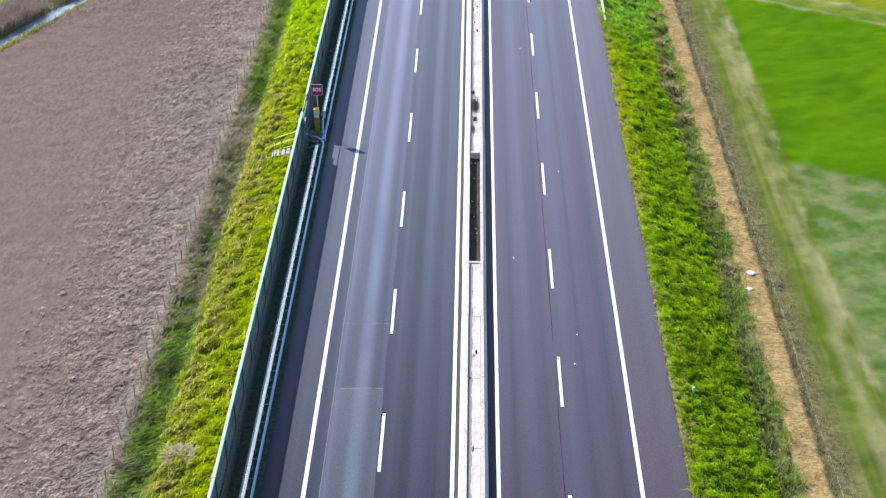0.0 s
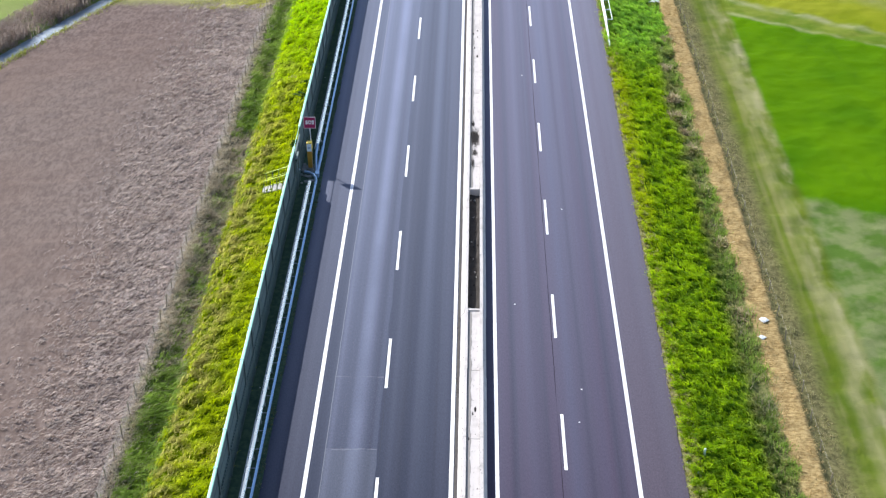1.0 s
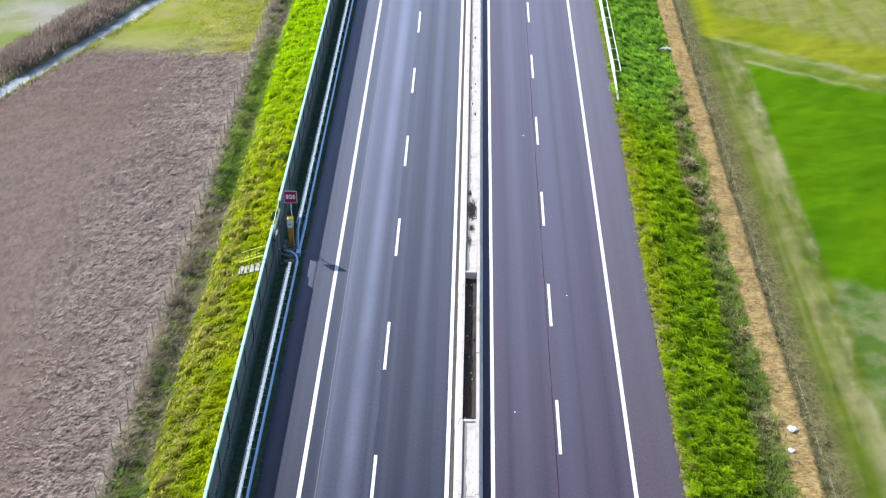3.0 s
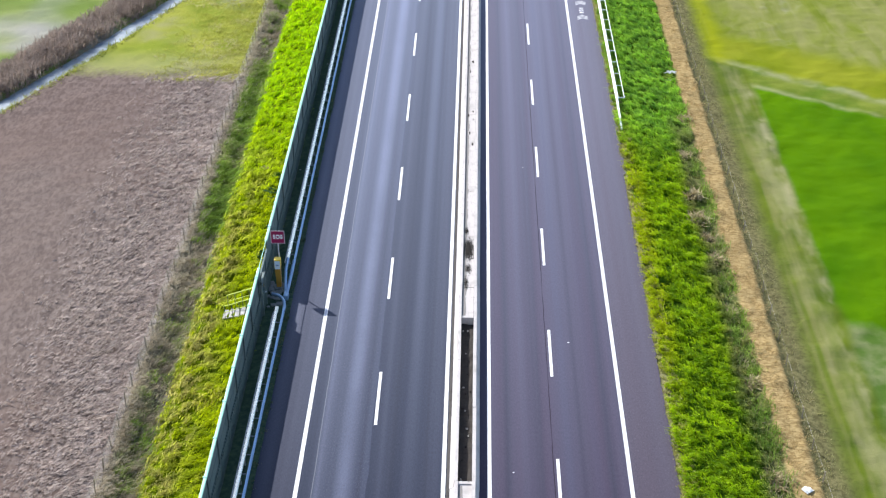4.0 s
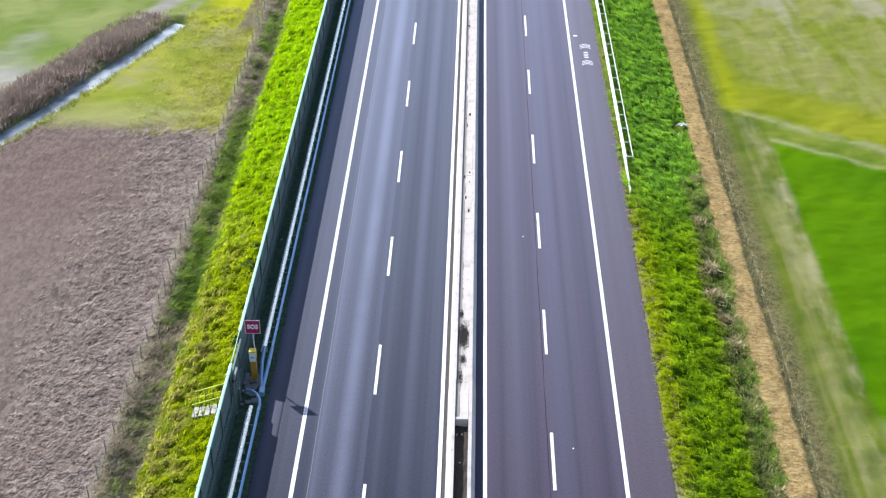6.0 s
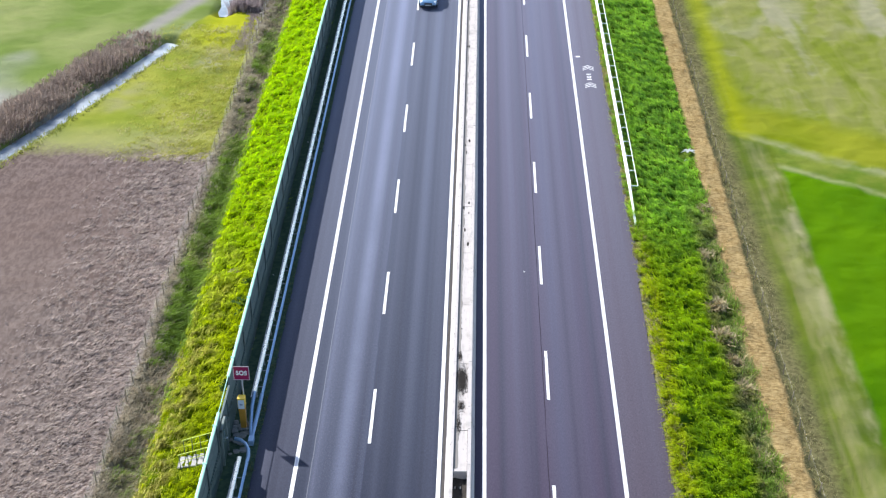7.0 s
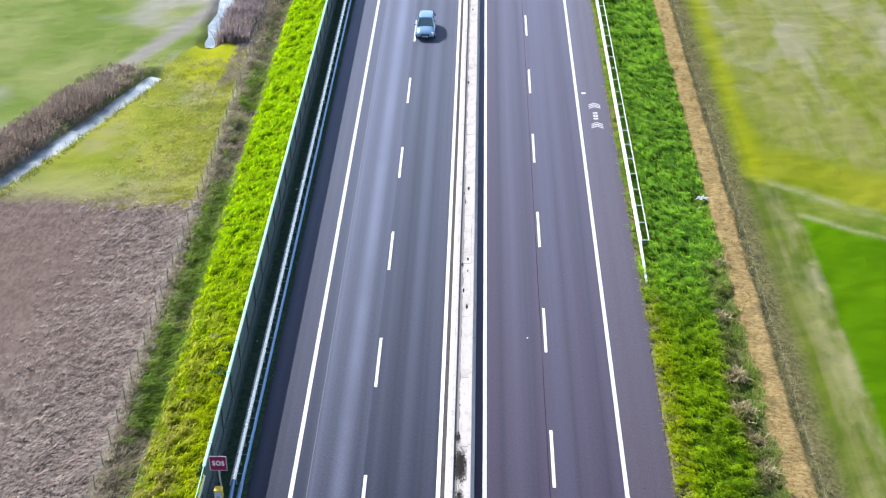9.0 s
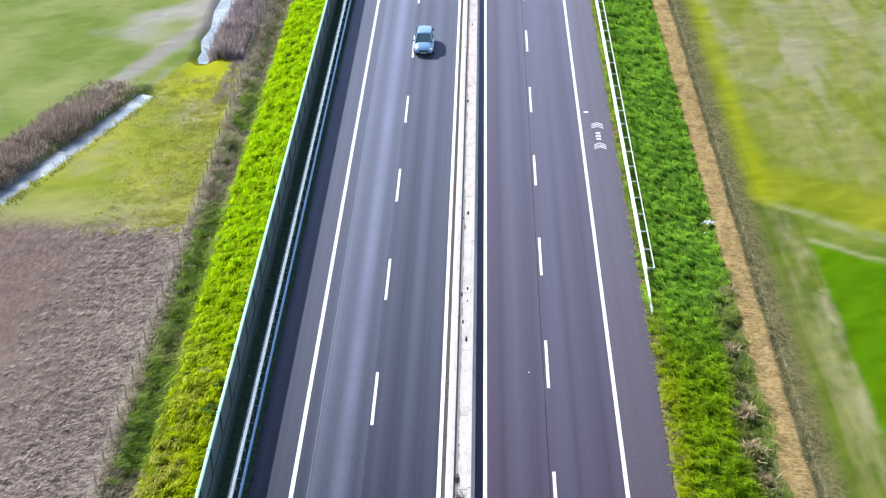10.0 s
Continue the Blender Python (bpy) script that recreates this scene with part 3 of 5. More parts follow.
# ---- noise barrier on the left edge ----
def build_noise_barrier():
    wall = thing("noise_barrier", "dark green-grey ribbed noise barrier with pale coping", "noise barrier", kind="structure")
    X, H, BAY = -14.13, 3.0, 2.95
    bm = bmesh.new()
    box(bm, -0.10, 0.10, -0.02, 0.02, -0.2, H)
    box(bm, -0.12, -0.10, -0.09, 0.09, -0.2, H)
    box(bm, 0.10, 0.12, -0.09, 0.09, -0.2, H)
    post0 = part("post", bm, POST, wall)
    bm = bmesh.new()
    box(bm, -0.05, 0.05, 0.03, BAY - 0.03, 1.46, H - 0.02)
    box(bm, 0.05, 0.075, 0.03, BAY - 0.03, 2.20, 2.24)
    upper0 = part("upper_panel", bm, BARRIER, wall)
    bm = bmesh.new()
    box(bm, -0.06, 0.03, 0.03, BAY - 0.03, -0.15, 1.455)
    for k in range(11):
        y = 0.12 + k * 0.257
        box(bm, 0.03, 0.13, y, y + 0.12, 0.05, 1.40)
    lower0 = part("ribbed_panel", bm, BARRIER_RIB, wall)
    bm = bmesh.new()
    run(bm, [(-0.08, H - 0.03), (-0.08, H + 0.04), (-0.04, H + 0.06), (0.04, H + 0.06), (0.08, H + 0.04), (0.08, H - 0.03)], 0.005, BAY - 0.005)
    cap0 = part("coping", bm, CAP, wall, "pale mint-white coping rail")
    bm = bmesh.new()
    box(bm, -0.12, 0.10, -0.04, 0.04, H + 0.02, H + 0.085, 0.012)
    knob0 = part("post_cap", bm, CAP, wall)
    # by the escape door the panels are half a metre lower, with a thin bar carrying the line of the coping across
    for a, b, top in ((-16.58, -15.55, H), (-15.545, -13.69, 2.46), (-13.63, -12.40, 2.46), (-12.395, -10.74, H)):
        part("upper_panel", boxed(X - 0.05, X + 0.05, a, b, 1.46, top - 0.02), BARRIER, wall)
        if top == H:
            bm = bmesh.new()
            run(bm, [(X - 0.08, top - 0.03), (X - 0.08, top + 0.04), (X - 0.04, top + 0.06), (X + 0.04, top + 0.06), (X + 0.08, top + 0.04), (X + 0.08, top - 0.03)], a - 0.025, b + 0.025)
            part("coping", bm, CAP, wall)
    part("coping_bar", boxed(X - 0.02, X + 0.02, -15.52, -12.425, H + 0.03, H + 0.055, 0.004), CAP, wall)
    part("post", boxed(X - 0.10, X + 0.10, -13.68, -13.64, -0.2, 2.43), POST, wall)
    for k in range(85):
        y = -140.51 + k * BAY
        for ob in (post0, upper0, lower0, cap0, knob0):
            if (ob in (upper0, cap0) and k in (42, 43)) or (ob in (post0, knob0) and k == 43):
                continue
            if k == 0:
                ob.location = (X, y, 0)
            else:
                same(ob.name.split(".")[0], ob, wall, (X, y, 0))
    return wall


build_noise_barrier()


# ---- guardrails ----
W_BEAM = [(0.04, 0.46), (0.00, 0.49), (0.00, 0.54), (0.05, 0.59), (0.05, 0.63), (0.00, 0.68), (0.00, 0.73), (0.04, 0.77), (0.055, 0.77), (0.02, 0.73), (0.02, 0.69), (0.065, 0.64), (0.065, 0.58), (0.02, 0.53), (0.02, 0.49), (0.055, 0.46)]


SPACER = simple("dull_steel", (0.30, 0.33, 0.36), 0.6, 0.3, 0.2, 3.0)


def left_guardrail(y0, y1, label):
    """Front beam towards the road, a wide rear rail, spacers and posts."""
    g = thing("guardrail", label, "guardrail", "roadside guardrails")
    n = max(1, round((y1 - y0) / 4.5))
    step = (y1 - y0) / n
    bm = bmesh.new()
    run(bm, [(-12.60 - x * 1.6, z) for x, z in W_BEAM], 0, step - 0.01)
    beam = part("front_beam", bm, STEEL_SKYLIT, g, "galvanised beam with the reflected sky's blue put into its colour")
    bm = bmesh.new()
    run(bm, [(-13.18, 0.70), (-13.18, 0.80), (-13.14, 0.83), (-13.00, 0.83), (-12.96, 0.80), (-12.96, 0.70)], 0, step - 0.01)
    rear = part("rear_rail", bm, RAIL_BRIGHT, g, "pale wide rear rail")
    bm = tube(bmesh.new(), [(-13.30, 0, 0.42), (-13.30, step, 0.42)], 0.035, 6)
    rod = part("lower_rod", bm, GALV, g)
    for k in range(n):
        y = y0 + k * step
        for ob in (beam, rear, rod):
            if k == 0:
                ob.location = (0, y, 0)
            else:
                same(ob.name.split(".")[0], ob, g, (0, y, 0))
    bm = bmesh.new()
    box(bm, -12.97, -12.68, -0.018, 0.018, 0.66, 0.70)
    spacer = part("spacer", bm, SPACER, g)
    bm = bmesh.new()
    box(bm, -13.12, -13.09, -0.06, 0.06, -0.15, 0.72)
    box(bm, -13.12, -13.02, -0.06, -0.05, -0.15, 0.72)
    post = part("post", bm, GALV, g)
    m = int((y1 - y0) / 1.5)
    for k in range(m):
        y = y0 + 0.6 + 1.5 * k
        for ob in (spacer, post):
            if k == 0:
                ob.location = (0, y, 0)
            else:
                same(ob.name.split(".")[0], ob, g, (0, y, 0))
    return g


far_rail = left_guardrail(-10.9, 84.0, "galvanised double guardrail with a lowered pointed end by the emergency telephone")
near_rail = left_guardrail(-140.0, -16.4, "galvanised double guardrail ending in a curved return at the barrier")
# lowered end of the far rail
bm = bmesh.new()
tube(bm, [(-13.07, -10.9, 0.76), (-13.05, -12.2, 0.66), (-12.92, -13.6, 0.45), (-12.78, -14.4, 0.34)], 0.10, 8)
part("end_ramp", bm, STEEL_SKYLIT, far_rail)
bm = bmesh.new()
tube(bm, [(-12.66, -10.9, 0.62), (-12.68, -12.4, 0.55), (-12.74, -13.9, 0.40), (-12.78, -14.5, 0.33)], 0.11, 8)
part("end_ramp", bm, STEEL_SKYLIT, far_rail)
bm = bmesh.new()
box(bm, -12.93, -12.62, -14.75, -14.2, 0.10, 0.46, 0.05)
part("end_shoe", bm, STEEL_SKYLIT, far_rail)
# curved return of the near rail
bm = bmesh.new()
tube(bm, [(-12.66 + 0.0, -16.6, 0.62), (-12.66, -16.1, 0.62), (-12.74, -15.6, 0.62), (-12.95, -15.15, 0.61), (-13.25, -14.85, 0.60), (-13.60, -14.7, 0.58)], 0.10, 8)
part("curved_end", bm, STEEL_SKYLIT, near_rail)


def right_guardrail():
    g = thing("guardrail", "white galvanised guardrail with a ladder of rear struts above the bank", "guardrail", "roadside guardrails")
    bm = bmesh.new()
    run(bm, [(10.02 + x * 1.6, z) for x, z in W_BEAM], 0, 4.49)
    beam = part("front_beam", bm, GALV_PALE, g)
    bm = bmesh.new()
    box(bm, 10.10, 10.20, 0, 4.49, 0.72, 0.80, 0.01)
    top = part("top_rail", bm, GALV_PALE, g)
    bm = tube(bmesh.new(), [(10.66, 0, 0.76), (10.66, 4.5, 0.76)], 0.035, 6)
    rear = part("rear_rail", bm, GALV_PALE, g)
    for k in range(20):
        y = 13.2 + 4.5 * k
        for ob in (beam, top, rear):
            if k == 0:
                ob.location = (0, y, 0)
            else:
                same(ob.name.split(".")[0], ob, g, (0, y, 0))
    bm = tube(bmesh.new(), [(10.12, 0, 0.76), (10.66, 0, 0.76)], 0.03, 6)
    strut = part("strut", bm, GALV_PALE, g)
    bm = bmesh.new()
    box(bm, 10.20, 10.25, -0.06, 0.06, -0.3, 0.75)
    post = part("post", bm, GALV, g)
    for k in range(40):
        y = 13.2 + 2.255 * k
        for ob in (strut, post):
            if k == 0:
                ob.location = (0, y, 0)
            else:
                same(ob.name.split(".")[0], ob, g, (0, y, 0))
    bm = bmesh.new()
    prof = [(10.02, -0.15), (10.02, 0.15), (10.14, 0.17), (10.14, -0.15)]
    a = [bm.verts.new((x, 13.2, 0.62 + z)) for x, z in prof]
    b = [bm.verts.new((x + 0.08, 9.15, 0.02 + z * 0.6)) for x, z in prof]
    for i in range(4):
        bm.faces.new((a[i], a[(i + 1) % 4], b[(i + 1) % 4], b[i]))
    bm.faces.new(a[::-1])
    bm.faces.new(b)
    bmesh.ops.recalc_face_normals(bm, faces=bm.faces)
    part("end_ramp", bm, GALV_PALE, g)
    return g


right_guardrail()

# ---- canal and brook ----
def build_water(name, line, half, z, label):
    m = Mat(name + "_surface")
    m.bump(m.noise(3.0, 3), 0.5, 0.05)
    # glitter and bright sky are put into the pale base colour
    mat = m.done(m.mix(m.step(m.noise(0.9, 4, 0.6), 0.3, 0.7), (0.20, 0.27, 0.34), (0.48, 0.53, 0.57)), 0.3, 0.0, 1.0)
    verts, faces = [], []
    fine_line = []
    for a, b in zip(line, line[1:]):
        n = max(2, int((Vector(b) - Vector(a)).length / 0.8))
        fine_line += [tuple(Vector(a).lerp(Vector(b), k / n)) for k in range(n)]
    line = fine_line + [line[-1]]
    base_half = half
    for i, p in enumerate(line):
        half = base_half * (1 + 0.25 * noise.noise((p[0] * 0.6, p[1] * 0.6, 4.0))) * min(1.0, 0.35 + 0.25 * min(i, len(line) - 1 - i))
        a, b = Vector(line[max(i - 1, 0)]), Vector(line[min(i + 1, len(line) - 1)])
        d = (b - a).normalized()
        s = Vector((d.y, -d.x)) * half
        verts += [(p[0] - s.x, p[1] - s.y, z), (p[0] + s.x, p[1] + s.y, z)]
    for i in range(len(line) - 1):
        faces.append((2 * i, 2 * i + 1, 2 * i + 3, 2 * i + 2))
    tagged(raw(name, verts, faces, mat), label, "water", kind="structure")


build_water("canal_water", CANAL, 1.7, -1.72, "still water of a narrow canal reflecting the sky")
build_water("brook_water", BROOK, 1.05, -1.72, "bright water of a narrow brook between reeds")

# ---- vegetation ----
def blades(name, spots, per, height, width, spread, lean, bias, material, label, category, seed, comb=0.0):
    """Many bent blades in clumps: spots of (x, y, size)."""
    rng = np.random.default_rng(seed)
    spots = np.array(spots)
    z0 = np.array([terrain(x, y) for x, y, _ in spots])
    c = np.repeat(np.arange(len(spots)), per)
    n = len(c)
    size = spots[c, 2]
    base = np.stack([spots[c, 0], spots[c, 1], z0[c] - 0.03], -1)
    base[:, :2] += rng.normal(0, 1, (n, 2)) * (spread * size)[:, None]
    ang = rng.uniform(0, 2 * np.pi, n)
    h = rng.uniform(height[0], height[1], n) * size
    out = np.stack([np.cos(ang), np.sin(ang)], -1) * rng.uniform(0.2, 1.0, n)[:, None] * lean + np.array(bias)
    if comb:
        # the blades of one tuft lie over one way
        turn = np.array([1.1 * noise.noise((x * 0.7, y * 0.7, 3.0)) for x, y, _ in spots]) + rng.normal(0, 0.35, len(spots))
        way = math.atan2(bias[1], bias[0]) + turn
        out += (np.stack([np.cos(way), np.sin(way)], -1) * (comb * rng.uniform(0.4, 1.2, len(spots)))[:, None])[c]
    side = np.stack([-np.sin(ang), np.cos(ang), np.zeros(n)], -1) * (rng.uniform(0.6, 1.2, n) * width / 2)[:, None]
    mid = base + np.concatenate([out * (0.35 * h)[:, None], (0.62 * h)[:, None]], -1)
    tip = base + np.concatenate([out * h[:, None], (rng.uniform(0.75, 1.0, n) * h)[:, None]], -1)
    v = np.stack([base - side, base + side, mid + side * 0.8, mid - side * 0.8, tip], 1).reshape(-1, 3)
    k = np.arange(n) * 5
    quads = np.stack([k, k + 1, k + 2, k + 3], -1)
    tris = np.stack([k + 3, k + 2, k + 4], -1)
    me = bpy.data.meshes.new(name)
    me.vertices.add(len(v))
    me.vertices.foreach_set("co", v.ravel())
    me.loops.add(n * 7)
    me.loops.foreach_set("vertex_index", np.concatenate([quads, tris], 1).ravel())
    me.polygons.add(n * 2)
    starts = (np.arange(n)[:, None] * 7 + np.array([0, 4])).ravel()
    me.polygons.foreach_set("loop_start", starts)
    me.update(calc_edges=True)
    me.materials.append(material)
    return tagged(new(name, me), label, category, kind="stuff")


def strew(rng, count, x0, x1, y0, y1, keep=None, size=(0.7, 1.3)):
    out = []
    while len(out) < count:
        x, y = rng.uniform(x0, x1), rng.uniform(y0, y1)
        if keep is None or rng.random() < keep(x, y):
            out.append((x, y, rng.uniform(*size)))
    return out


def lump(x, y, k=0.8, lo=0.15):
    return max(lo, min(1.0, 0.5 + 1.6 * noise.noise((x * k, y * k, 9.0))))


def green_ditch(y):
    """1 where green weeds fill the ditch, 0 where its stalks are dead and brown."""
    y += 1.5 * noise.noise((y * 0.4, 0.0, 2.0))
    return 0.08 if -24 < y < -4 or 23 < y < 36.5 or y > 44 else 0.16 if -35 < y <= -24 else 1.0


VERGE_L = grass("verge_grass", (0.240, 0.330, 0.001), (0.620, 0.700, 0.002), (0.60, 0.55, 0.10), 0.52, 0.66, ((0.300, 0.480, 0.001), (0.600, 0.880, 0.002)))
DITCH_L = grass("ditch_weeds", (0.120, 0.220, 0.035), (0.400, 0.560, 0.090), (0.46, 0.40, 0.25), 0.48, 0.55)
STRAW_L = grass("dry_straw", (0.30, 0.25, 0.15), (0.58, 0.51, 0.33), (0.33, 0.25, 0.16), 0.5, 0.3)
PALE_STRAW = grass("pale_straw", (0.38, 0.32, 0.23), (0.72, 0.64, 0.50), (0.50, 0.48, 0.22), 0.55, 0.4)
BROWN = grass("brown_reed", (0.250, 0.195, 0.165), (0.460, 0.370, 0.315), (0.52, 0.43, 0.36), 0.5, 0.5)
MAUVE = grass("mauve_brush", (0.200, 0.160, 0.170), (0.560, 0.470, 0.480), (0.50, 0.43, 0.38), 0.5, 0.5)


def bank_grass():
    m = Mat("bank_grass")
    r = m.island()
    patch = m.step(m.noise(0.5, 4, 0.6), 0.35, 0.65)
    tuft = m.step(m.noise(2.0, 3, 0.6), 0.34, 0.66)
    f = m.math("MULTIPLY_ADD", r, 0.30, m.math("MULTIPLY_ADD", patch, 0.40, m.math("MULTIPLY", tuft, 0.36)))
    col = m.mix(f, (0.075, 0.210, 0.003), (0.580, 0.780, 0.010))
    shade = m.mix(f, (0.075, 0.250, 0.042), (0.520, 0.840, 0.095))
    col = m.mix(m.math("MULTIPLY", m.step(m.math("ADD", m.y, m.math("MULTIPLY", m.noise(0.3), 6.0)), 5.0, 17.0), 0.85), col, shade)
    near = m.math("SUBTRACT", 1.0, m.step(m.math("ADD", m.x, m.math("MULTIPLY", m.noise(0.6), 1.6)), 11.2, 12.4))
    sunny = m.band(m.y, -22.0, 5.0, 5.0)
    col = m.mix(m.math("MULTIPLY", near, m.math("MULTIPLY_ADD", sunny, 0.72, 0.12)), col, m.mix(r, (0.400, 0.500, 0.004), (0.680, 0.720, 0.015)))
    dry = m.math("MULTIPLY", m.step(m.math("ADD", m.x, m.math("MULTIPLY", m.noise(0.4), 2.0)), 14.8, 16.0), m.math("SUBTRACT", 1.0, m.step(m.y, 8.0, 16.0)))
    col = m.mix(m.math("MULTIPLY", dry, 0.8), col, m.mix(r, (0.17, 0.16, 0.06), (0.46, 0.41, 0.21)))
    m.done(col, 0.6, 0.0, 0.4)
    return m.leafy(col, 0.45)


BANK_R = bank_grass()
EDGE_TUFT = grass("edge_tufts", (0.300, 0.310, 0.060), (0.640, 0.600, 0.240), (0.58, 0.50, 0.30), 0.50, 0.45)
rng = random.Random(11)
blades("verge_grass", strew(rng, 17500, -18.9, -14.45, -60, 76, lambda x, y: 0.0 if (-16.8 < x and -16.3 < y < -14.8) else max(0.10, lump(x, y, 1.7, 0.0) ** 1.3), (0.5, 1.6)), 10, (0.12, 0.36), 0.055, 0.10, 0.40, (0.42, -0.10), VERGE_L,
       "short yellow-green clumpy grass on the left bank", "grass", 1, 0.45)
blades("ditch_weeds", strew(rng, 3500, -20.45, -18.5, -60, 76, lambda x, y: lump(x, y, 0.5, 0.3) * green_ditch(y)), 15, (0.20, 0.55), 0.045, 0.16, 0.4, (0.5, -0.05), DITCH_L,
       "dark green weeds and dead stalks in the ditch", "weeds", 2, 0.55)
blades("ditch_stalks", strew(rng, 4200, -20.75, -18.7, -60, 76, lambda x, y: (1.02 - green_ditch(y) * (0.5 if x < -20.2 else 0.8)) * lump(x, y, 0.6, 0.3)), 14, (0.14, 0.38), 0.035, 0.18, 0.5, (0.6, 0.0),
       grass("dead_stalks", (0.300, 0.255, 0.185), (0.640, 0.560, 0.430), (0.30, 0.46, 0.08), 0.56, 0.5), "brown dead stalks on the field side of the ditch", "weeds", 12, 0.5)
blades("rail_foot_grass", strew(rng, 1300, -12.66, -12.34, -60, 78, lambda x, y: lump(x, y, 0.9, 0.15), (0.4, 1.0)), 7, (0.05, 0.16), 0.035, 0.07, 0.8, (0, 0),
       grass("rail_foot_grass", (0.080, 0.105, 0.040), (0.220, 0.240, 0.110), (0.30, 0.27, 0.16), 0.50, 0.3), "thin mossy grass at the foot of the guardrail", "grass", 16)
blades("field_edge_straw", strew(rng, 2200, -21.1, -20.5, -60, 64, lambda x, y: lump(x, y, 0.7, 0.3)), 9, (0.08, 0.20), 0.04, 0.12, 1.2, (0, 0), PALE_STRAW,
       "dry pale straw along the field fence", "straw", 3)
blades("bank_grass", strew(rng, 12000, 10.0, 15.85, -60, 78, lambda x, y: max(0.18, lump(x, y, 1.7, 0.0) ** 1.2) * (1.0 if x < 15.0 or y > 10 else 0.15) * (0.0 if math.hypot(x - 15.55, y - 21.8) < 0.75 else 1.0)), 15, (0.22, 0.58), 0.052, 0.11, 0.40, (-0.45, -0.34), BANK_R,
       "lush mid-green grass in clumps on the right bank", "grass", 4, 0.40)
blades("bank_edge_grass", strew(rng, 3600, 9.72, 10.65, -60, 78, lambda x, y: lump(x, y, 1.5, 0.2), (0.4, 0.9)), 9, (0.16, 0.42), 0.05, 0.10, 0.8, (-0.1, -0.1), EDGE_TUFT,
       "dry and green tufts along the frayed asphalt edge", "grass", 5)
blades("rail_edge_straw", strew(rng, 1500, 9.85, 10.2, 8, 74, lambda x, y: lump(x, y, 0.9, 0.15), (0.5, 1.1)), 9, (0.10, 0.28), 0.05, 0.10, 0.9, (-0.1, -0.1), EDGE_TUFT,
       "pale dead grass under the right guardrail", "grass", 15)
blades("ditch_brush", strew(rng, 1000, 14.7, 16.0, -60, 16, lambda x, y: lump(x, y, 0.45, 0.1)), 12, (0.20, 0.50), 0.04, 0.16, 0.9, (0, 0), DITCH_L,
       "dark weeds between the right bank and the straw track", "weeds", 6)
blades("track_straw", strew(rng, 2900, 15.85, 17.5, -60, 78, lambda x, y: lump(x, y, 0.6, 0.4)), 9, (0.05, 0.14), 0.035, 0.16, 1.3, (0.2, -0.2),
       grass("track_straw", (0.31, 0.215, 0.085), (0.62, 0.46, 0.21), (0.46, 0.34, 0.16), 0.5, 0.2), "mown tan straw lying along the field track", "straw", 7)
blades("track_edge_weeds", strew(rng, 900, 17.5, 18.8, -60, 78, lambda x, y: lump(x, y, 0.5, 0.15)), 9, (0.07, 0.20), 0.04, 0.14, 0.8, (0, 0),
       grass("edge_weeds", (0.240, 0.240, 0.080), (0.50, 0.48, 0.22), (0.48, 0.41, 0.24), 0.48, 0.45), "dull weeds along the far edge of the track", "weeds", 8)


def field_clods(count, seed):
    """Turned-up clods on the ploughed field, laid in slanting rows: rough eight-sided lumps in one mesh."""
    rng = np.random.default_rng(seed)
    pick = random.Random(seed)
    spots = np.array(strew(pick, count, -32.0, -21.0, -60, 20.5, lambda x, y: max(0.0, (x + 31.0) / 10.0) ** 2.0 * lump(x, y, 1.4, 0.25) * (1.0 if math.sin(4.2 * (x + 0.55 * y) + 2.0 * noise.noise((x * 0.5, y * 0.5, 1.0))) > -0.2 else 0.3), (0.5, 1.5)))
    n = len(spots)
    z = np.array([terrain(x, y) for x, y, _ in spots])
    way = rng.normal(0.55, 0.5, n)
    long, wide, tall = spots[:, 2] * rng.uniform(0.07, 0.14, n), spots[:, 2] * rng.uniform(0.035, 0.06, n), spots[:, 2] * rng.uniform(0.015, 0.040, n)
    unit = np.array([(1, 0, 0.1), (0.1, 1, 0), (-1, 0.1, 0.1), (0, -1, 0), (0.35, 0.2, 1), (-0.35, -0.2, 0.9), (0, 0, -0.6)])
    p = unit[None] * rng.uniform(0.7, 1.3, (n, 7, 1)) * np.stack([long, wide, tall], -1)[:, None]
    co, si = np.cos(way)[:, None], np.sin(way)[:, None]
    v = np.stack([p[..., 0] * co - p[..., 1] * si + spots[:, 0:1], p[..., 0] * si + p[..., 1] * co + spots[:, 1:2], p[..., 2] + z[:, None]], -1).reshape(-1, 3)
    tri = np.array([(0, 1, 4), (1, 5, 4), (1, 2, 5), (2, 3, 5), (3, 4, 5), (3, 0, 4), (1, 0, 6), (2, 1, 6), (3, 2, 6), (0, 3, 6)])
    faces = (tri[None] + 7 * np.arange(n)[:, None, None]).reshape(-1, 3)
    m = Mat("field_clod")
    col = m.mix(m.math("MULTIPLY_ADD", m.island(), 0.6, m.math("MULTIPLY", m.step(m.noise(0.6, 3), 0.3, 0.7), 0.4)), (0.190, 0.146, 0.130), (0.430, 0.355, 0.318))
    tagged(raw("field_clods", v.tolist(), faces.tolist(), m.done(col, 0.95, 0.0, 0.05)), "pale brown clods turned up in rows on the ploughed field", "soil clods", kind="stuff")


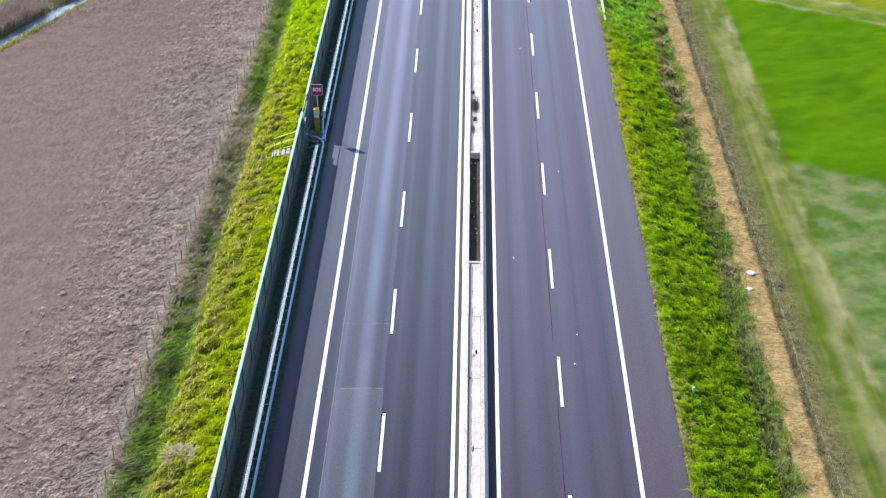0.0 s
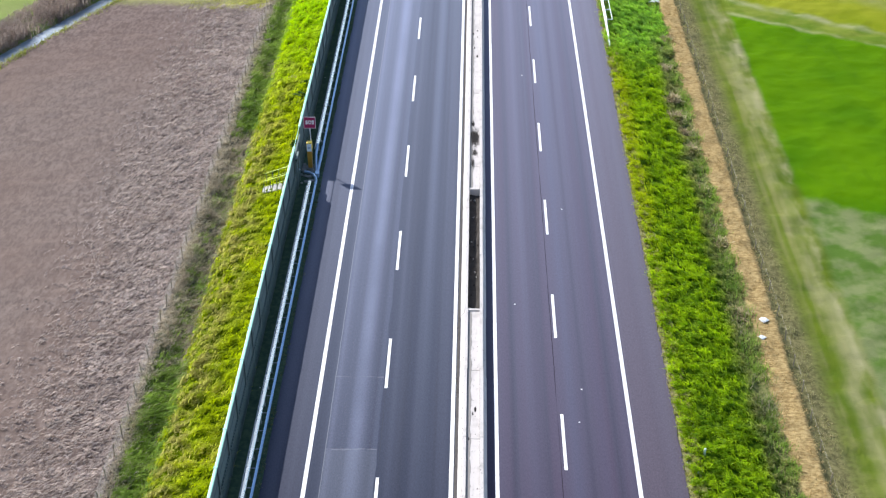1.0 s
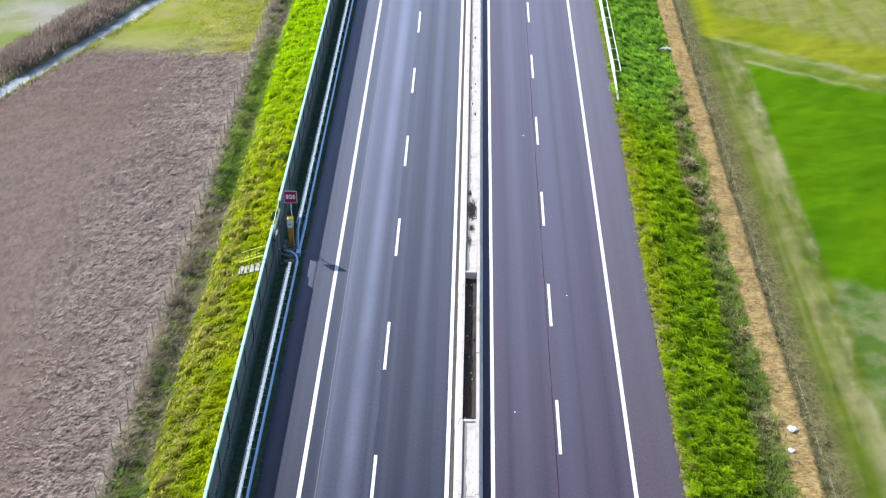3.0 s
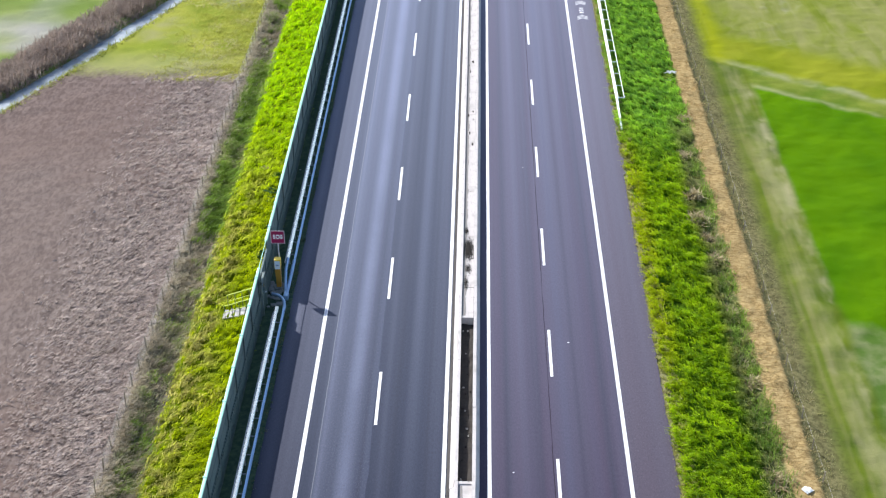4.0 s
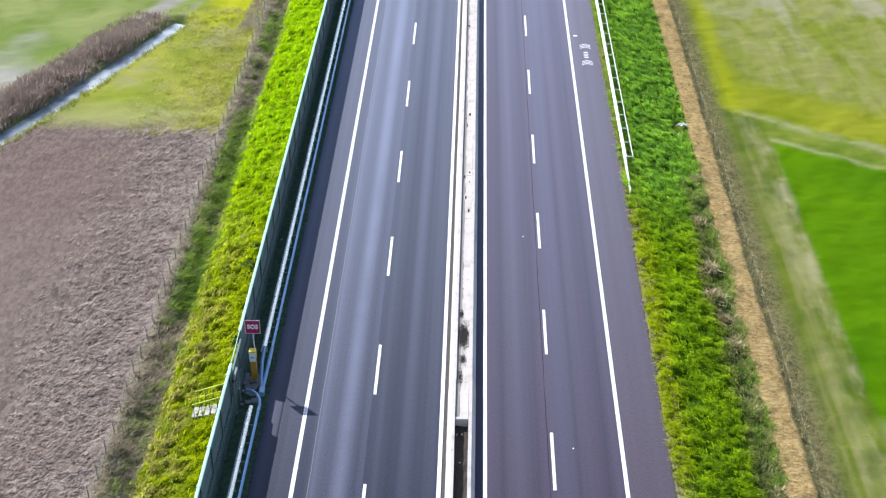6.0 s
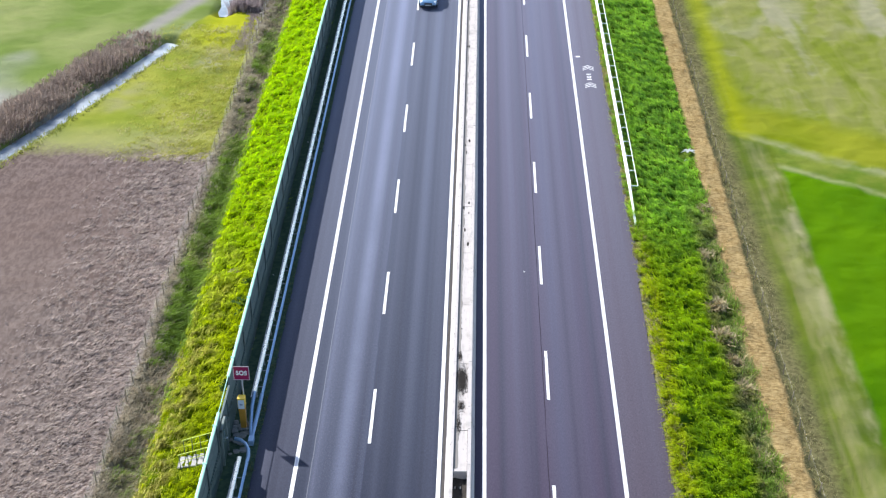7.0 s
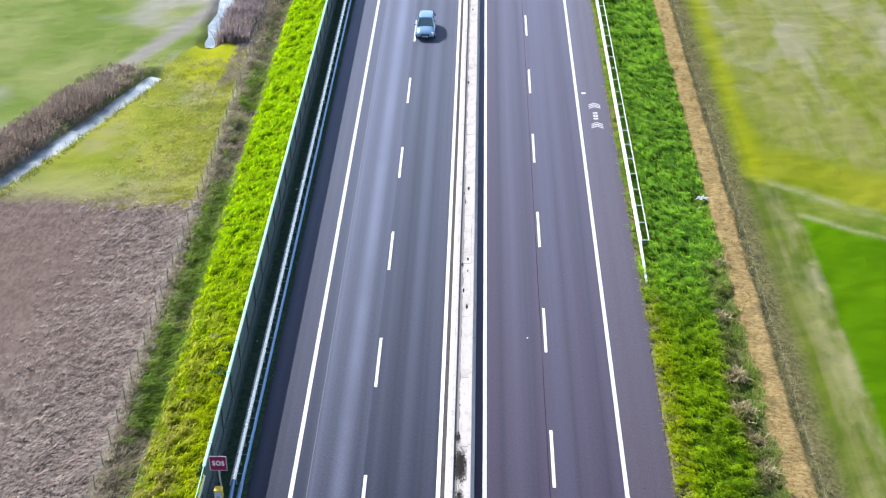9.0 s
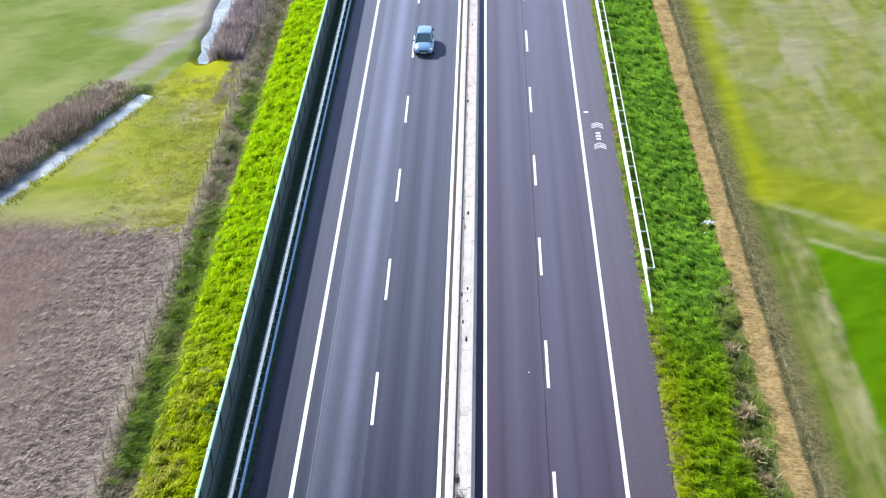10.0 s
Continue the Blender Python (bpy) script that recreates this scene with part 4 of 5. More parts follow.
field_clods(5000, 9)
blades("field_stubble", strew(rng, 12500, -31.0, -21.0, -60, 20.5, lambda x, y: max(0.0, (x + 31.0) / 10.0) ** 2.2 * lump(x, y, 2.2, 0.35)), 5, (0.10, 0.28), 0.060, 0.13, 0.30, (0.85, 0.10),
       grass("pale_stubble", (0.260, 0.205, 0.180), (0.700, 0.595, 0.535), (0.56, 0.47, 0.41), 0.5, 0.3), "pale combed stubble on the ploughed field", "stubble", 9, 0.6)
blades("meadow_tufts", strew(rng, 3800, -30.0, -21.0, 19.5, 46.0, lambda x, y: max(0.0, (x + 30.5) / 9.5) ** 1.4 * lump(x, y, 1.0, 0.25)), 6, (0.08, 0.22), 0.05, 0.14, 0.4, (0.5, 0.1),
       grass("meadow_tufts", (0.320, 0.350, 0.040), (0.620, 0.610, 0.150), (0.66, 0.58, 0.36), 0.46, 0.5), "short olive and straw tufts in the rough meadow", "grass", 10, 0.5)



def along(rng, line, count, near, far, size):
    """Spots on the left of a line of points, between two distances from it."""
    out = []
    for _ in range(count):
        k = rng.randrange(len(line) - 1)
        a, b = Vector(line[k]), Vector(line[k + 1])
        p = a.lerp(b, rng.random())
        d = (b - a).normalized()
        w = rng.uniform(near, far)
        out.append((p.x - d.y * w, p.y + d.x * w, rng.uniform(*size)))
    return out


def reed_stand():
    """Spots along the far bank of the canal, in uneven stands that thin out towards the end."""
    out = []
    for x, y, k in along(rng, CANAL, 6200, 0.7, 5.6, (0.3, 1.2)):
        d = away(x, y, CANAL)
        rise = 0.85 + 0.8 * noise.noise((x * 0.22, y * 0.22, 3.0)) + 0.5 * noise.noise((x * 0.9, y * 0.9, 6.0))
        rise *= min(1.0, (d - 0.4) / 1.2) * max(0.0, min(1.0, (5.4 - d) / 2.0)) * max(0.3, min(1.0, (43.0 - y) / 4.0))
        if rng.random() < 0.25 + rise:
            out.append((x, y, k * max(0.25, min(1.3, 0.35 + rise))))
    return out


blades("canal_reeds", reed_stand(), 12, (0.30, 1.05), 0.05, 0.30, 0.9, (0.15, -0.1), BROWN,
       "dead brown reeds on the bank of the canal", "reeds", 21)
blades("canal_edge_grass", along(rng, CANAL, 700, -1.7, -0.75, (0.4, 1.2)), 8, (0.10, 0.35), 0.06, 0.20, 0.9, (0, 0),
       grass("canal_edge_grass", (0.20, 0.24, 0.03), (0.46, 0.48, 0.12), (0.52, 0.48, 0.32), 0.46, 0.5), "ragged pale grass along the near edge of the canal", "grass", 24)
blades("brook_brush", along(rng, [(-24.0, 49.2), (-23.8, 56.0), (-23.2, 80.0)], 1500, -2.4, 0.3, (0.5, 1.2)), 12, (0.6, 1.5), 0.06, 0.22, 0.6, (0, 0), MAUVE,
       "leafless mauve-brown brush beside the brook", "brush", 22)
blades("brook_bank_brush", along(rng, [(-21.9, 40.0), (-21.3, 56.0), (-21.0, 80.0)], 900, -0.8, 0.8, (0.4, 0.9)), 11, (0.15, 0.45), 0.05, 0.22, 0.7, (0, 0), MAUVE,
       "dry brown brush along the field fence", "brush", 23)


def bush(name, x, y, r, h, material, label, category, seed, per=260, width=0.045):
    """A low bush of thin stems that spread from its foot."""
    rng = np.random.default_rng(seed)
    verts, faces = [], []
    for k in range(per):
        a, e = rng.uniform(0, 2 * np.pi), rng.uniform(0.25, 1.35)
        l = rng.uniform(0.5, 1.0) * h
        foot = Vector((rng.normal(0, r * 0.3), rng.normal(0, r * 0.3), 0.0))
        d = Vector((math.cos(a) * math.cos(e) * r / h, math.sin(a) * math.cos(e) * r / h, math.sin(e)))
        s = Vector((-math.sin(a), math.cos(a), 0)) * width * rng.uniform(0.5, 1.1)
        m, t = foot + d * l * 0.55, foot + d * l + Vector((0, 0, -0.18 * l))
        i = len(verts)
        verts += [foot - s * 0.5, foot + s * 0.5, m + s, m - s, t + s * 0.3, t - s * 0.3]
        faces += [(i, i + 1, i + 2, i + 3), (i + 3, i + 2, i + 4, i + 5)]
    ob = raw(name, [tuple(v) for v in verts], faces, material)
    ob.location = (x, y, terrain(x, y) - 0.02)
    return tagged(ob, label, category, "bushes on the banks")


DRYBUSH = grass("dry_bush", (0.24, 0.20, 0.10), (0.68, 0.57, 0.33), (0.30, 0.22, 0.12), 0.45, 0.2)
GREENBUSH = grass("weed_leaves", (0.018, 0.060, 0.006), (0.085, 0.180, 0.014), (0.10, 0.16, 0.02), 0.6, 0.3)
for i, (x, y, r, h) in enumerate([(14.8, 7.2, 0.8, 0.7), (14.9, 1.0, 0.9, 0.8), (14.6, -2.4, 1.0, 0.8), (15.0, -4.6, 0.8, 0.7), (15.3, -7.2, 0.8, 0.6), (15.5, -13.6, 0.9, 0.7), (15.7, -20.5, 0.8, 0.6), (15.4, -29.0, 0.9, 0.5), (15.9, 13.5, 0.7, 0.5)]):
    bush("dry_bush", x - 0.25, y, r, h, DRYBUSH, "dry tan bush of dead stalks at the foot of the bank", "bush", 40 + i)
for i, (x, y, r, h) in enumerate([(-15.15, 1.5, 0.6, 0.5), (-15.0, -0.6, 0.7, 0.5), (-15.3, -1.8, 0.4, 0.4), (-14.9, -9.2, 0.5, 0.5), (-15.2, -5.2, 0.4, 0.3), (-14.9, 9.5, 0.4, 0.4)]):
    bush("weed_bush", x, y, r, h, GREENBUSH, "dark green leafy weed beside the noise barrier", "weed", 60 + i, 160, 0.09)
bush("flattened_hay", -17.2, -49.3, 1.0, 0.45, STRAW_L, "flattened heap of pale dry hay on the grass bank", "hay", 71, 420)
bush("flattened_hay", -16.4, 3.4, 0.5, 0.25, STRAW_L, "small pale tuft of dead grass on the green bank", "hay", 72, 160)


# ---- field fences ----
WOOD = simple("weathered_wood", (0.30, 0.25, 0.19), 0.85, 0.0, 0.3, 5.0, 0.3, 0.3)
WIRE = simple("fence_wire", (0.42, 0.40, 0.36), 0.6, 0.3, 0.2, 3.0)


def field_fence(x, y0, y1, step, h, label, levels, r):
    f = thing("fence", label, "fence", "field fences")
    post = None
    ys = list(np.arange(y0, y1, step))
    tops = []
    for k, y in enumerate(ys):
        px = x + 0.12 * noise.noise((y * 0.15, x, 0))
        z = terrain(px, y)
        tops.append((px, y, z))
        turn = Euler((radians(random.uniform(-3, 3)), radians(random.uniform(-4, 4)), 0)).to_matrix().to_4x4()
        if post is None:
            bm = tube(bmesh.new(), [(0, 0, -0.2), (0, 0, h * 0.97), (0, 0, h)], 0.034, 7)
            post = part("post", bm, WOOD, f)
            post.matrix_basis = Matrix.Translation((px, y, z)) @ turn
        else:
            same("post", post, f, (px, y, z), turn)
    for lvl in levels:
        bm = tube(bmesh.new(), [(px, y, z + h * lvl * 0.93) for px, y, z in tops], r, 4)
        part("wire", bm, WIRE, f)
    return f


field_fence(-20.85, -60.0, 66.0, 1.8, 1.05, "weathered wooden post and wire fence along the ploughed field", (0.12, 0.35, 0.6, 0.85, 1.02), 0.009)
field_fence(17.75, -60.0, 70.0, 2.6, 0.8, "thin post and wire fence beside the straw track", (0.95,), 0.004)

# ---- emergency telephone, its sign and the stairs behind the barrier ----
def lettering(name, text, size, material, parent, matrix, depth=0.004, gap=1.0):
    cu = bpy.data.curves.new(name, "FONT")
    cu.body, cu.size, cu.extrude, cu.offset = text, size, depth, 0.05 * size
    cu.align_x, cu.align_y, cu.space_character = "CENTER", "CENTER", gap
    tmp = new(name + "_curve", cu)
    bpy.context.view_layer.update()
    me = bpy.data.meshes.new_from_object(tmp.evaluated_get(bpy.context.evaluated_depsgraph_get()))
    bpy.data.objects.remove(tmp)
    me.materials.clear()
    me.materials.append(material)
    ob = new(name, me)
    ob.parent = parent
    ob.matrix_basis = matrix
    return ob


WHITE = simple("white_paint", (0.80, 0.80, 0.80), 0.5, 0.0, 0.06)
CRIMSON = simple("crimson_sign_face", (0.30, 0.012, 0.075), 0.4, 0.0, 0.1)
YELLOW = simple("yellow_enamel", (0.78, 0.55, 0.05), 0.45, 0.0, 0.15, 4.0)
OCHRE = simple("weathered_orange_enamel", (0.46, 0.24, 0.03), 0.5, 0.0, 0.25, 4.0)
BLUEPALE = simple("pale_blue_plate", (0.74, 0.80, 0.86), 0.4, 0.0, 0.1)
RUBBLE = concrete("rubble", (0.26, 0.26, 0.25), (0.11, 0.12, 0.10), 3.0)

sign = thing("emergency_sign", "crimson square emergency sign with white SOS letters on a grey pole", "road sign", place=(-13.32, -12.75, 0))
bm = bmesh.new()
box(bm, -0.44, 0.44, -0.02, 0.0, 3.06, 3.98, 0.006)
part("border", bm, simple("sign_border", (0.62, 0.52, 0.56), 0.45, 0.2), sign, "pale pinkish metal border")
bm = boxed(-0.395, 0.395, -0.026, -0.018, 3.105, 3.935)
part("sign_face", bm, CRIMSON, sign)
lettering("lettering", "SOS", 0.40, WHITE, sign, Matrix.Translation((0.01, -0.03, 3.53)) @ Euler((radians(90), 0, 0)).to_matrix().to_4x4() @ Matrix.Diagonal((0.78, 1.0, 1.0, 1.0)), 0.004, 1.16)
part("pole", tube(bmesh.new(), [(0.02, 0.06, -0.1), (0.02, 0.06, 1.5), (-0.01, 0.05, 2.6), (0, 0.05, 3.9)], 0.04, 10), GALV, sign)

column = thing("emergency_telephone", "yellow-orange emergency telephone column with a pale blue plate", "emergency telephone", place=(-13.40, -13.0, 0))
bm = bmesh.new()
vs = []
for z, w, d in ((0.0, 0.14, 0.14), (1.5, 0.175, 0.17)):
    vs.append([bm.verts.new(p) for p in ((-w, -d, z), (w, -d, z), (w, d, z), (-w, d, z))])
for i in range(4):
    bm.faces.new((vs[0][i], vs[0][(i + 1) % 4], vs[1][(i + 1) % 4], vs[1][i]))
bm.faces.new(vs[1])
part("body", bm, OCHRE, column)
part("head", boxed(-0.20, 0.20, -0.20, 0.20, 1.5, 2.1, 0.03), YELLOW, column, "bright yellow head")
part("plate", boxed(-0.17, 0.17, -0.215, -0.204, 1.42, 2.02), BLUEPALE, column, "pale blue instruction plate")
part("mark", boxed(-0.08, 0.08, -0.221, -0.215, 1.66, 1.76), simple("plate_mark", (0.30, 0.36, 0.48), 0.5), column)
part("foot", boxed(-0.28, 0.28, -0.26, 0.26, -0.08, 0.04, 0.02), RUBBLE, column)

pad = thing("concrete_pad", "cracked grey concrete pad with rubble by the telephone", "concrete pad", kind="structure")
for k in range(26):
    x, y = random.uniform(-14.0, -12.75), random.uniform(-15.3, -12.6)
    s = random.uniform(0.12, 0.34)
    bm = bmesh.new()
    bmesh.ops.create_icosphere(bm, subdivisions=1, radius=1.0)
    for v in bm.verts:
        v.co *= random.uniform(0.75, 1.1)
        v.co = Vector((v.co.x * s, v.co.y * s * 0.8, v.co.z * 0.09))
    slab = part("stone", bm, RUBBLE, pad)
    slab.location = (x, y, 0.0)

STEP = concrete("step_concrete", (0.50, 0.48, 0.46), (0.25, 0.24, 0.23), 3.0)
stairs = thing("escape_stairs", "short pale concrete escape stairs with a green-lit steel handrail", "stairs", place=(-14.45, -15.5, 0))
for k in range(6):
    z = 0.0 - k * 0.085
    bm = boxed(-0.36 * (k + 1) + 0.05, -0.36 * k - 0.05, -0.46 + random.uniform(-0.05, 0.05), 0.46, z - 0.12, z - 0.02, 0.03)
    part("step", bm, STEP, stairs)
    part("riser", boxed(-0.36 * (k + 1) - 0.01, -0.36 * k, -0.42, 0.42, z - 0.4, z - 0.10), RUBBLE, stairs)
# galvanised rails; green light off the grass is painted into their colour
RAIL_GRASSLIT = simple("grass_lit_steel", (0.52, 0.62, 0.10), 0.5, 0.3, 0.15)
for y in (-0.50, 0.70):
    top = [(-0.05, y, 1.15), (-2.0, y, 0.45)]
    part("handrail", tube(bmesh.new(), top, 0.032, 8), RAIL_GRASSLIT, stairs)
    part("knee_rail", tube(bmesh.new(), [(a, b, c - 0.45) for a, b, c in top], 0.02, 8), RAIL_GRASSLIT, stairs)
    for k in range(5):
        x = -0.1 - k * 0.46
        z = 1.15 + (x + 0.05) * 0.36
        part("baluster", tube(bmesh.new(), [(x, y, z), (x, y, z - 1.25)], 0.022, 6), POST, stairs)

door = thing("door_1", "dark green steel escape door set in the noise barrier", "door", kind="structure", place=(-13.98, -15.6, 0))
part("door_leaf", boxed(-0.02, 0.04, -0.55, 0.55, 0.05, 2.2, 0.01), simple("door_green", (0.05, 0.085, 0.075), 0.5), door)
for y in (-0.62, 0.62):
    part("door_frame", boxed(-0.04, 0.09, y - 0.06, y + 0.06, 0.0, 2.4, 0.01), simple("door_frame_grey", (0.16, 0.20, 0.19), 0.5), door)
part("door_frame", boxed(-0.04, 0.09, -0.68, 0.68, 2.28, 2.4, 0.01), simple("door_head_grey", (0.16, 0.20, 0.19), 0.5), door)
part("window_pane", boxed(0.04, 0.05, -0.25, 0.25, 1.3, 1.9), simple("door_glass", (0.10, 0.16, 0.16), 0.15), door)
part("door_handle", boxed(0.04, 0.12, 0.38, 0.50, 1.0, 1.05, 0.01), GALV, door)

# ---- painted marks on the right hard shoulder ----
def chevron(y):
    bm = bmesh.new()
    w, t, rise = 0.46, 0.10, 0.36
    for k in range(3):
        b = y + k * 0.30
        for s in (-1, 1):
            a0, a1 = Vector((8.52, b + rise)), Vector((8.52 + s * w, b))
            lo = [bm.verts.new((p.x, p.y + d, z)) for z in (0.0005, 0.007) for p, d in ((a0, 0), (a0, t), (a1, t), (a1, 0))]
            for q in ((0, 1, 2, 3), (4, 5, 6, 7), (0, 1, 5, 4), (1, 2, 6, 5), (2, 3, 7, 6), (3, 0, 4, 7)):
                bm.faces.new([lo[i] for i in q])
    bmesh.ops.recalc_face_normals(bm, faces=bm.faces)
    part("chevron_mark", bm, PAINT, road)


chevron(30.75)
chevron(34.15)
for y, c in ((33.40, "S"), (32.90, "O"), (32.4, "S")):
    lettering("painted_letter", c, 0.48, PAINT, road, Matrix.Translation((8.52, y, 0.004)) @ Euler((0, 0, radians(90))).to_matrix().to_4x4(), 0.003)
part("square_mark", boxed(7.62, 7.98, 36.85, 37.1, 0.0005, 0.007), PAINT, road)

# ---- dirt and litter ----
GREYDIRT = simple("grey_dirt", (0.27, 0.25, 0.235), 0.95, 0.0, 0.4, 8.0, 0.2, 0.4)
DIRT = simple("black_dirt", (0.035, 0.030, 0.027), 0.95, 0.0, 0.4, 8.0, 0.2, 0.4)


def smear(x, y, z, rx, ry, count, seed):
    """A soft-edged smear of loose dirt: many flat crumbs, densest in the middle."""
    r = random.Random(seed)
    verts, faces = [], []
    for _ in range(count):
        px, py, s = max(-rx, min(rx, r.gauss(0, rx * 0.45))), r.gauss(0, ry * 0.42), r.uniform(0.006, 0.026)
        a = r.uniform(0, 6.28)
        k = len(verts)
        for j in range(5):
            t = a + j * 1.257
            verts.append((px + math.cos(t) * s, py + math.sin(t) * s * 1.6, 0.0))
        verts.append((px, py, 0.012))
        faces += [(k + j, k + (j + 1) % 5, k + 5) for j in range(5)]
    ob = raw("dirt_smear", verts, faces, DIRT)
    ob.location = (x, y, z)
    return tagged(ob, "black smear of dirt and leaf litter on the median slab", "dirt", kind="stuff")


def dirt(x, y, z, rx, ry, h, seed, material=DIRT, name="dirt_patch", label="dark dirt and leaf litter on the median slab", category="dirt", group="dirt on the median"):
    r = random.Random(seed)
    bm = bmesh.new()
    rings = []
    for k in range(4):
        f = 1 - k / 3.6
        rings.append([bm.verts.new((math.cos(a) * rx * f * r.uniform(0.75, 1.15), math.sin(a) * ry * f * r.uniform(0.75, 1.15), h * (1 - f * f) * r.uniform(0.7, 1.2))) for a in np.linspace(0, 2 * math.pi, 15)[:-1]])
    for a, b in zip(rings, rings[1:]):
        for i in range(14):
            bm.faces.new((a[i], a[(i + 1) % 14], b[(i + 1) % 14], b[i]))
    bm.faces.new(rings[-1])
    ob = link_mesh(name, bm, material)
    ob.location = (x, y, z)
    return tagged(ob, label, category, group)


smear(-1.45, -9.3, 0.613, 0.33, 1.35, 3000, 1)
grit = bmesh.new()
for k in range(150):
    r = random.Random(700 + k)
    y = -62 + k * 0.95
    if not -33 < y < -16:
        for j in range(2):
            m4 = Matrix.Translation((-1.45 + r.uniform(-0.3, 0.3), y + r.uniform(-0.5, 0.5), 0.603)) @ Matrix.Diagonal((r.uniform(0.01, 0.03), r.uniform(0.02, 0.08), 0.012, 1))
            bmesh.ops.create_icosphere(grit, subdivisions=1, radius=1.0, matrix=m4)
            for w in (-2.0, -0.95):
                m4 = Matrix.Translation((w + r.uniform(-0.08, 0.08), y + r.uniform(-0.5, 0.5), 0.735)) @ Matrix.Diagonal((r.uniform(0.01, 0.03), r.uniform(0.02, 0.10), 0.008, 1))
                bmesh.ops.create_icosphere(grit, subdivisions=1, radius=1.0, matrix=m4)
for y0, y1 in ((-62.0, -31.9), (-16.8, 84.0)):
    ys = np.arange(y0, y1, 0.18)
    rows = []
    for y in ys:
        w = -1.56 + 0.09 * noise.noise((1.0, y * 0.9, 0.0)) + 0.06 * noise.noise((2.0, y * 3.7, 0.0))
        rows.append([grit.verts.new((x, y, z)) for x, z in ((-1.797, 0.612), (w - 0.04, 0.610), (w, 0.601))])
    for a, b in zip(rows, rows[1:]):
        for i in range(2):
            grit.faces.new((a[i], a[i + 1], b[i + 1], b[i]))
tagged(link_mesh("median_dirt", grit, GREYDIRT), "grey grit and dirt washed along the median slab", "dirt", kind="stuff")
smear(-1.60, -7.0, 0.613, 0.14, 0.5, 260, 2)
smear(-1.45, -11.6, 0.613, 0.2, 0.6, 360, 3)
smear(-1.58, -13.2, 0.613, 0.16, 0.8, 320, 4)
for k in range(34):
    r = random.Random(100 + k)
    y = r.uniform(-62, 78)
    if -33 < y < -15:
        continue
    dirt(r.choice([-1.70, -1.66, -1.3, -1.5]) + r.uniform(-0.04, 0.04), y, 0.607, r.uniform(0.03, 0.08), r.uniform(0.06, 0.35), 0.025, 200 + k)
STONE = simple("pale_stone", (0.42, 0.40, 0.37), 0.9, 0.0, 0.3, 6.0)
for k in range(16):
    r = random.Random(300 + k)
    dirt(r.uniform(-1.7, -1.2), r.uniform(-31, -17.4), 0.18, r.uniform(0.04, 0.09), r.uniform(0.05, 0.12), 0.07, 320 + k, STONE if k % 2 else DIRT, "rubble_piece", "small lump of rubble on the trough soil", "rubble", "rubble in the trough")
PLASTIC = simple("white_plastic", (0.75, 0.75, 0.74), 0.5, 0.0, 0.1, 6.0)


def litter(x, y, s, seed, label, z=None):
    r = random.Random(seed)
    bm = bmesh.new()
    bmesh.ops.create_icosphere(bm, subdivisions=2, radius=s)
    for v in bm.verts:
        k = noise.noise(v.co * (2.2 / s) + Vector((seed, 0, 0)))
        v.co = Vector((v.co.x * (1 + 0.9 * k), v.co.y * (1 - 0.9 * k), v.co.z * (0.35 + 0.3 * k)))
    ob = link_mesh("litter", bm, PLASTIC)
    ob.location = (x, y, (terrain(x, y) if z is None else z) + s * 0.3)
    return tagged(ob, label, "litter", "roadside litter")


def torn_sheet(x, y, size, seed):
    """A torn plastic sheet caught in the grass: ragged arms round a crumpled middle."""
    r = random.Random(seed)
    bm = bmesh.new()
    top = bm.verts.new((0, 0, 0.12))
    ring = []
    for k in range(22):
        a = 2 * math.pi * k / 22
        reach = size * (1.0 if k % 4 == 0 else 0.62 if k % 2 else 0.36) * r.uniform(0.75, 1.1)
        ring.append(bm.verts.new((math.cos(a) * reach * 1.25, math.sin(a) * reach, r.uniform(-0.06, 0.10))))
    inner = [bm.verts.new((v.co.x * 0.45, v.co.y * 0.45, 0.06 + r.uniform(-0.05, 0.09))) for v in ring]
    for i in range(22):
        j = (i + 1) % 22
        bm.faces.new((top, inner[i], inner[j]))
        bm.faces.new((inner[i], ring[i], ring[j], inner[j]))
    bmesh.ops.recalc_face_normals(bm, faces=bm.faces[:])
    bmesh.ops.solidify(bm, geom=bm.faces[:], thickness=0.02)
    ob = link_mesh("plastic_sheet", bm, PLASTIC)
    ob.location = (x, y, terrain(x, y) + 0.40)
    return tagged(ob, "torn white plastic sheet caught in the grass by the track", "litter", "roadside litter")


torn_sheet(15.45, 22.0, 0.48, 5)
litter(15.3, 21.2, 0.18, 6, "torn white plastic scrap at the edge of the track")
litter(16.7, -29.8, 0.26, 7, "white rag lying on the straw track")
litter(16.3, -31.6, 0.2, 8, "white scrap lying on the straw track")
for k in range(22):
    r = random.Random(500 + k)
    y = r.uniform(-55, 40)
    litter(r.choice([r.uniform(9.8, 10.4), r.uniform(9.8, 14.0), r.uniform(-14.0, -12.6)]), y, r.uniform(0.04, 0.09), 520 + k, "small pale scrap of litter on the verge")
for x, y in ((1.1, -30.2), (4.6, -18.6), (4.4, -41.5), (4.7, -38.6), (2.4, 3.0)):
    litter(x, y, 0.05, int(10 * y + 900), "tiny white scrap on the asphalt", 0.0)
bm = tube(bmesh.new(), [(0, 0, 0), (0, 0, 0.55), (0, 0, 0.6)], 0.07, 8)
marker = tagged(link_mesh("verge_marker", bm, simple("marker_grey_green", (0.55, 0.62, 0.55), 0.5)), "short pale green marker post in the bank grass", "marker post")
marker.location = (10.9, -44.0, terrain(10.9, -44.0) - 0.05)

